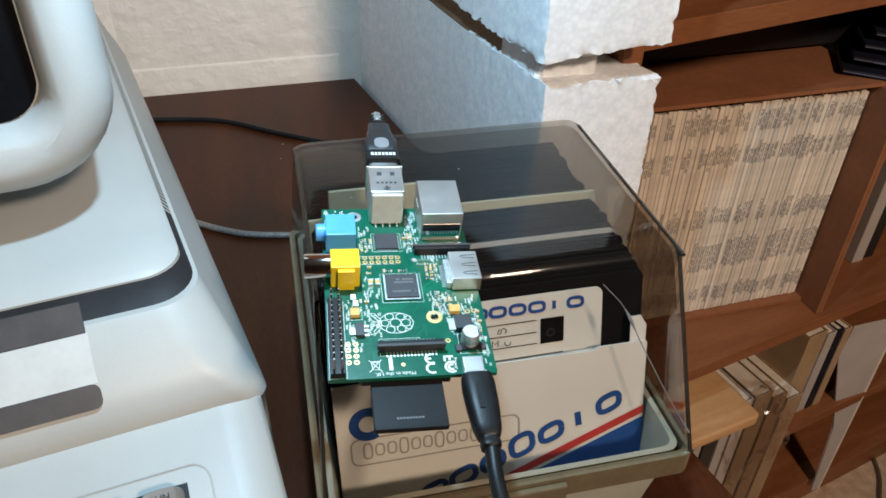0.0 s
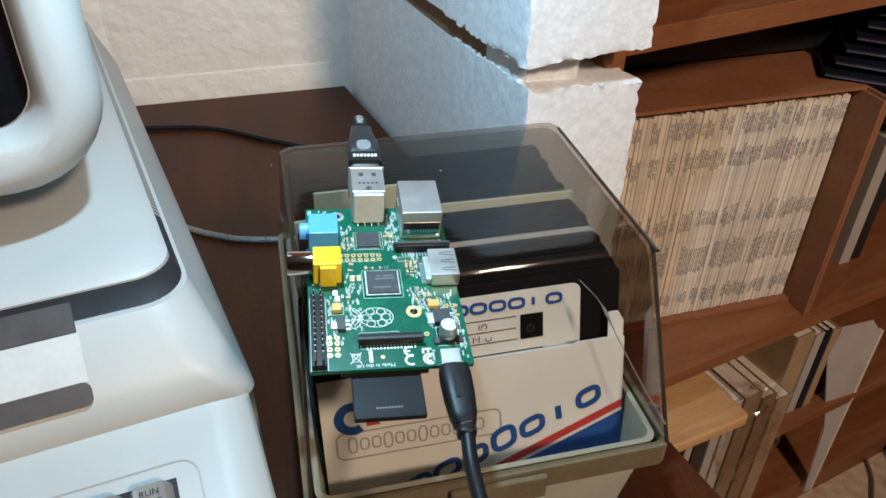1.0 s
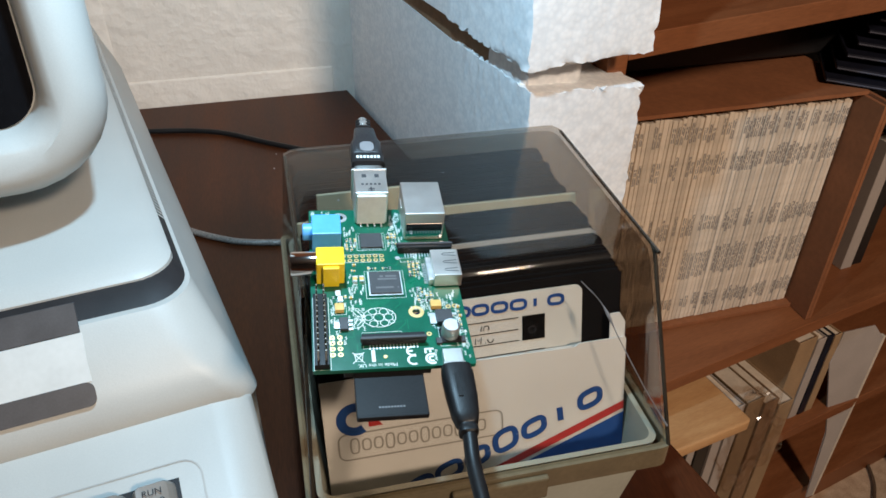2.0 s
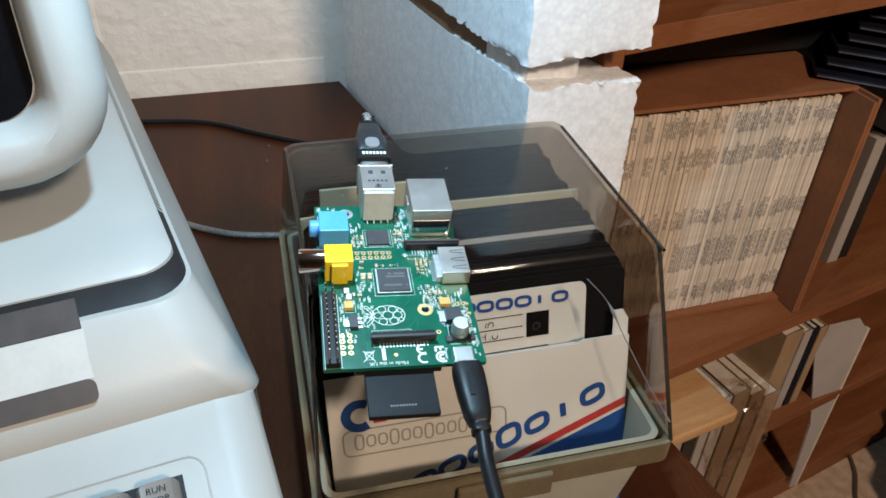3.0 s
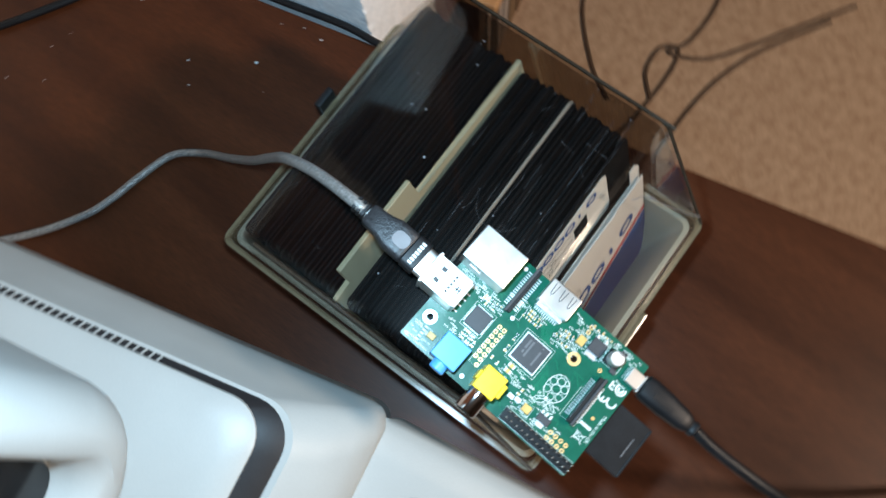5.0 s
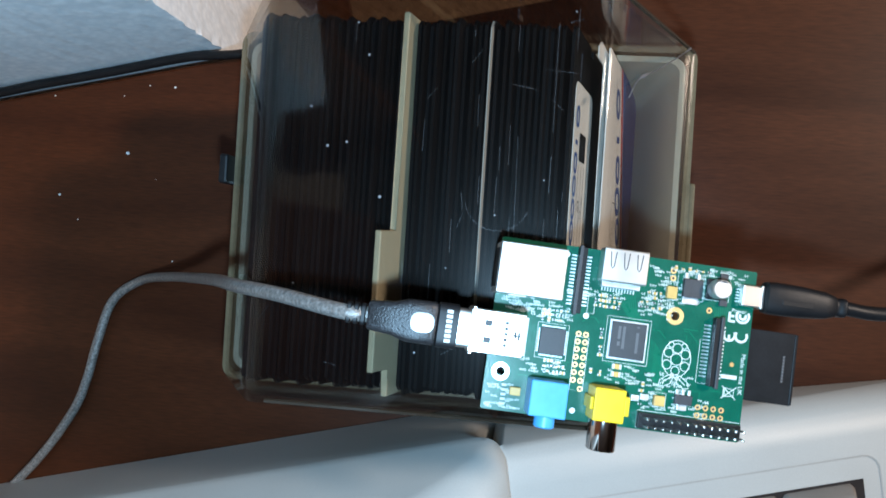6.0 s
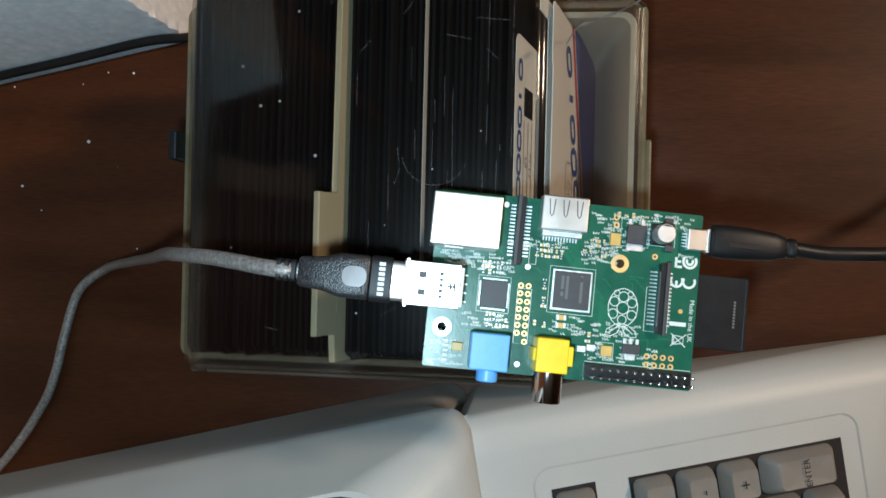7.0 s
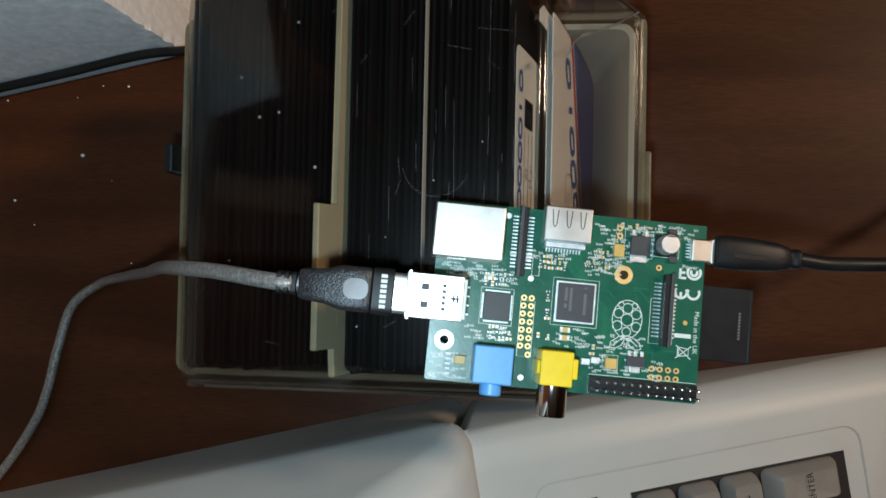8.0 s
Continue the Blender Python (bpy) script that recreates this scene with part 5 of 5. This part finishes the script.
# small inner shelf with a few books
t = thing("inner_shelf", (0, 0, 0), "lower brown shelf board on brackets", "shelf")
t.matrix_world = FRONT
part("board", block(0.225, 0.99, 0.005, 0.298, LIFT - 0.648, LIFT - 0.630, bevel=0.001), M_SHELF, t)
part("bracket", block(0.225, 0.243, 0.01, 0.29, 0.0735, LIFT - 0.6485), M_SHELF, t)
part("bracket", block(0.97, 0.988, 0.01, 0.29, 0.0735, LIFT - 0.6485), M_SHELF, t)
for x, w, h, m, lab in ((0.622, 0.034, 0.158, M_TANBOOK, "thick tan book on the inner shelf"), (0.658, 0.016, 0.150, M_GREYCARD, "grey booklet on the inner shelf"), (0.676, 0.012, 0.150, M_BLUEBLACK, "dark booklet with red edge on the inner shelf"), (0.690, 0.014, 0.146, M_TANBOOK, "tan booklet on the inner shelf")):
    book((x, 0.412 + 0.22 * (x - 0.62), LIFT - 0.6298), (w, 0.16, h), 14, m, lab)


def leaning_card():
    """A bent sheet of card: a broad face, a narrow folded edge and a tapering lower end."""
    t = thing("white_card", (0, 0, 0), "thin grey-white folded card leaning in the bookcase", "card")
    t.matrix_world = pose(0.7617, 0.424, LIFT - 0.838, -3, 0, 8)
    o = [(-0.006, 0.0), (0.006, 0.0), (0.030, 0.32), (0.005, 0.348), (-0.052, 0.352), (-0.060, 0.300), (-0.014, 0.150)]
    part("sheet", prism(o, 0.0, 0.0025, bevel=0.0005, seg=1, m=UPRIGHT), M_GREYCARD, t)
    e = [(0.006, 0.0), (0.0095, 0.0), (0.0345, 0.322), (0.030, 0.322)]
    part("folded_edge", prism(e, -0.004, 0.0030, bevel=0.0005, seg=1, m=UPRIGHT), M_PAPER, t, "pale folded edge")


leaning_card()


def plastic_bag():
    t = thing("plastic_bag", (0.555, 0.375, LIFT - 0.60), "crumpled clear plastic bag hanging in front of books", "bag")
    bm = bmesh.new()
    bmesh.ops.create_icosphere(bm, subdivisions=4, radius=1.0)
    for v in bm.verts:
        p = v.co.copy()
        n = noise.noise(p * 2.6) * 0.45 + noise.noise(p * 6.0) * 0.22 + abs(noise.noise(p * 12)) * 0.12
        v.co = Vector((p.x * 0.042, p.y * 0.018, p.z * 0.085)) * (1 + n)
    part("film", bm, M_BAG, t)


plastic_bag()


def slanted_stack():
    """Thin dark covers lying askew in the dark bay above the carton."""
    rng = random.Random(4)
    for k in range(6):
        t = thing("record_sleeve", (0, 0, 0), "dark blue-black thin sleeve lying askew", "sleeve", "dark sleeves over the carton")
        t.matrix_world = pose(0.555 + 0.012 * k, 0.440 + 0.004 * k, LIFT - 0.1195 + 0.0105 * k, 0, 3.0, -28 + rng.uniform(-5, 5))
        part("cover", block(0, 0.21, 0, 0.16, 0, 0.004, bevel=0.0006, seg=1), M_BLUEBLACK, t)
        part("edge", block(0.001, 0.209, -0.0006, 0.0004, 0.0014, 0.0026), M_SLATE, t, "slate blue edge")


slanted_stack()

# black filler blocks added to darken the bay's back over the carton
t = thing("black_case", (0.33, 0.530, LIFT - 0.4063), "black filler added to make the upper bay dark", "case")
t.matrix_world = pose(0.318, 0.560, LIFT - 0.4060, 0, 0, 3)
part("filler_back", block(0, 0.55, 0, 0.04, 0, 0.375, bevel=0.006, seg=3), M_DARK, t, smooth=True)
part("filler_front", block(0.0, 0.55, -0.066, -0.001, 0.288, 0.375, bevel=0.004, seg=3), M_DARK, t, smooth=True)

# black binder and pale folders beside the carton
book((0.640, 0.470, LIFT - 0.4063), (0.018, 0.14, 0.255), 10, M_BINDER, "black file standing on the shelf")
book((0.664, 0.478, LIFT - 0.4063), (0.012, 0.13, 0.235), 10, M_TANBOOK, "red-brown booklet standing on the shelf")
book((0.700, 0.470, LIFT - 0.4063), (0.018, 0.13, 0.185), 8, M_GREYCARD, "pale folder standing on the shelf")
book((0.722, 0.476, LIFT - 0.4063), (0.016, 0.13, 0.180), 8, M_BINDER, "black folder standing on the shelf")


# ---------------- cables and floor things ----------------
def cable(name, pts, r, m, label):
    o = part(name, tube(pts, r, 10), m, None, smooth=True)
    return tagged(o, label, "cable")


cable("table_cable", [rel(x, y, z) for x, y, z in ((-0.26, 0.55, -0.1552), (-0.145, 0.538, -0.1552), (-0.067, 0.523, -0.1552), (-0.009, 0.484, -0.1552), (0.04, 0.452, -0.1552), (0.078, 0.431, -0.1552), (0.118, 0.418, -0.1552), (0.1330, 0.372, -0.1552), (0.1455, 0.315, -0.1552), (0.1560, 0.268, -0.1552), (0.1600, 0.232, -0.1552), (0.178, 0.200, -0.170), (0.186, 0.192, -0.26), (0.188, 0.190, -0.50))], 0.0026, M_BLACK, "black mains cable lying across the table")
M_FLEX = mat("brown_flex", (0.11, 0.07, 0.045), 0.5, vary=0.15, scale=60, bump=0.1)
for pts in (((0.56, 0.18), (0.601, 0.241), (0.688, 0.317), (0.777, 0.334), (0.874, 0.32), (0.929, 0.295), (0.979, 0.246)),
            ((0.96, 0.52), (0.935, 0.458), (0.894, 0.4), (0.88, 0.326), (0.887, 0.23), (0.874, 0.152), (0.815, 0.125), (0.733, 0.125), (0.693, 0.144), (0.72, 0.084), (0.787, 0.034), (0.852, -0.007), (0.95, -0.07)),
            ((0.50, 0.14), (0.548, 0.126), (0.657, 0.121), (0.708, 0.134), (0.69, 0.16), (0.64, 0.155), (0.60, 0.12)),
            ((0.45, 0.05), (0.556, 0.06), (0.675, 0.053), (0.781, 0.019), (0.90, -0.05))):
    cable("floor_cable", [(x, y, 0.0036) for x, y in pts], 0.0032, M_FLEX, "brown flex lying in loops on the carpet")


def dark_bag():
    t = thing("dark_bag", (1.13, 0.30, 0.0), "dark soft bag slumped on the carpet", "bag")
    bm = bmesh.new()
    bmesh.ops.create_icosphere(bm, subdivisions=4, radius=1.0)
    for v in bm.verts:
        p = v.co.copy()
        n = noise.noise(p * 1.6) * 0.25 + noise.noise(p * 4.0) * 0.10
        v.co = Vector((p.x * 0.19, p.y * 0.20, max(-0.0, (p.z + 0.35) * 0.16))) * (1 + n)
        v.co.z = max(0.001, v.co.z)
    part("fabric", bm, mat("dark_fabric", (0.016, 0.014, 0.014), 0.8, vary=0.3, scale=30, bump=0.4, bscale=300), t, smooth=True)

    part("strap", tube([(-0.12, -0.14, 0.05), (-0.16, -0.19, 0.02), (-0.10, -0.26, 0.008), (0.0, -0.28, 0.008), (0.08, -0.20, 0.03)], 0.008, 8), M_DARK, t, smooth=True)


dark_bag()

# crumbs on the table
rng = random.Random(17)
bm = bmesh.new()
spots = [(0.100, 0.302, 0.0011), (0.139, 0.276, 0.0007), (0.074, 0.342, 0.0008), (0.09, 0.40, 0.0006)] + [(rng.uniform(-0.02, 0.14), rng.uniform(0.26, 0.48), rng.uniform(0.0002, 0.0005)) for k in range(14)]
for x, y, r in spots:
    bm = disc(x, y, TABLE, TABLE + r, r, 6, bm, r2=r * 0.6)
tagged(part("foam_crumbs", bm, M_FOAM, None), "tiny white foam crumbs scattered on the table", "crumbs", kind="stuff")
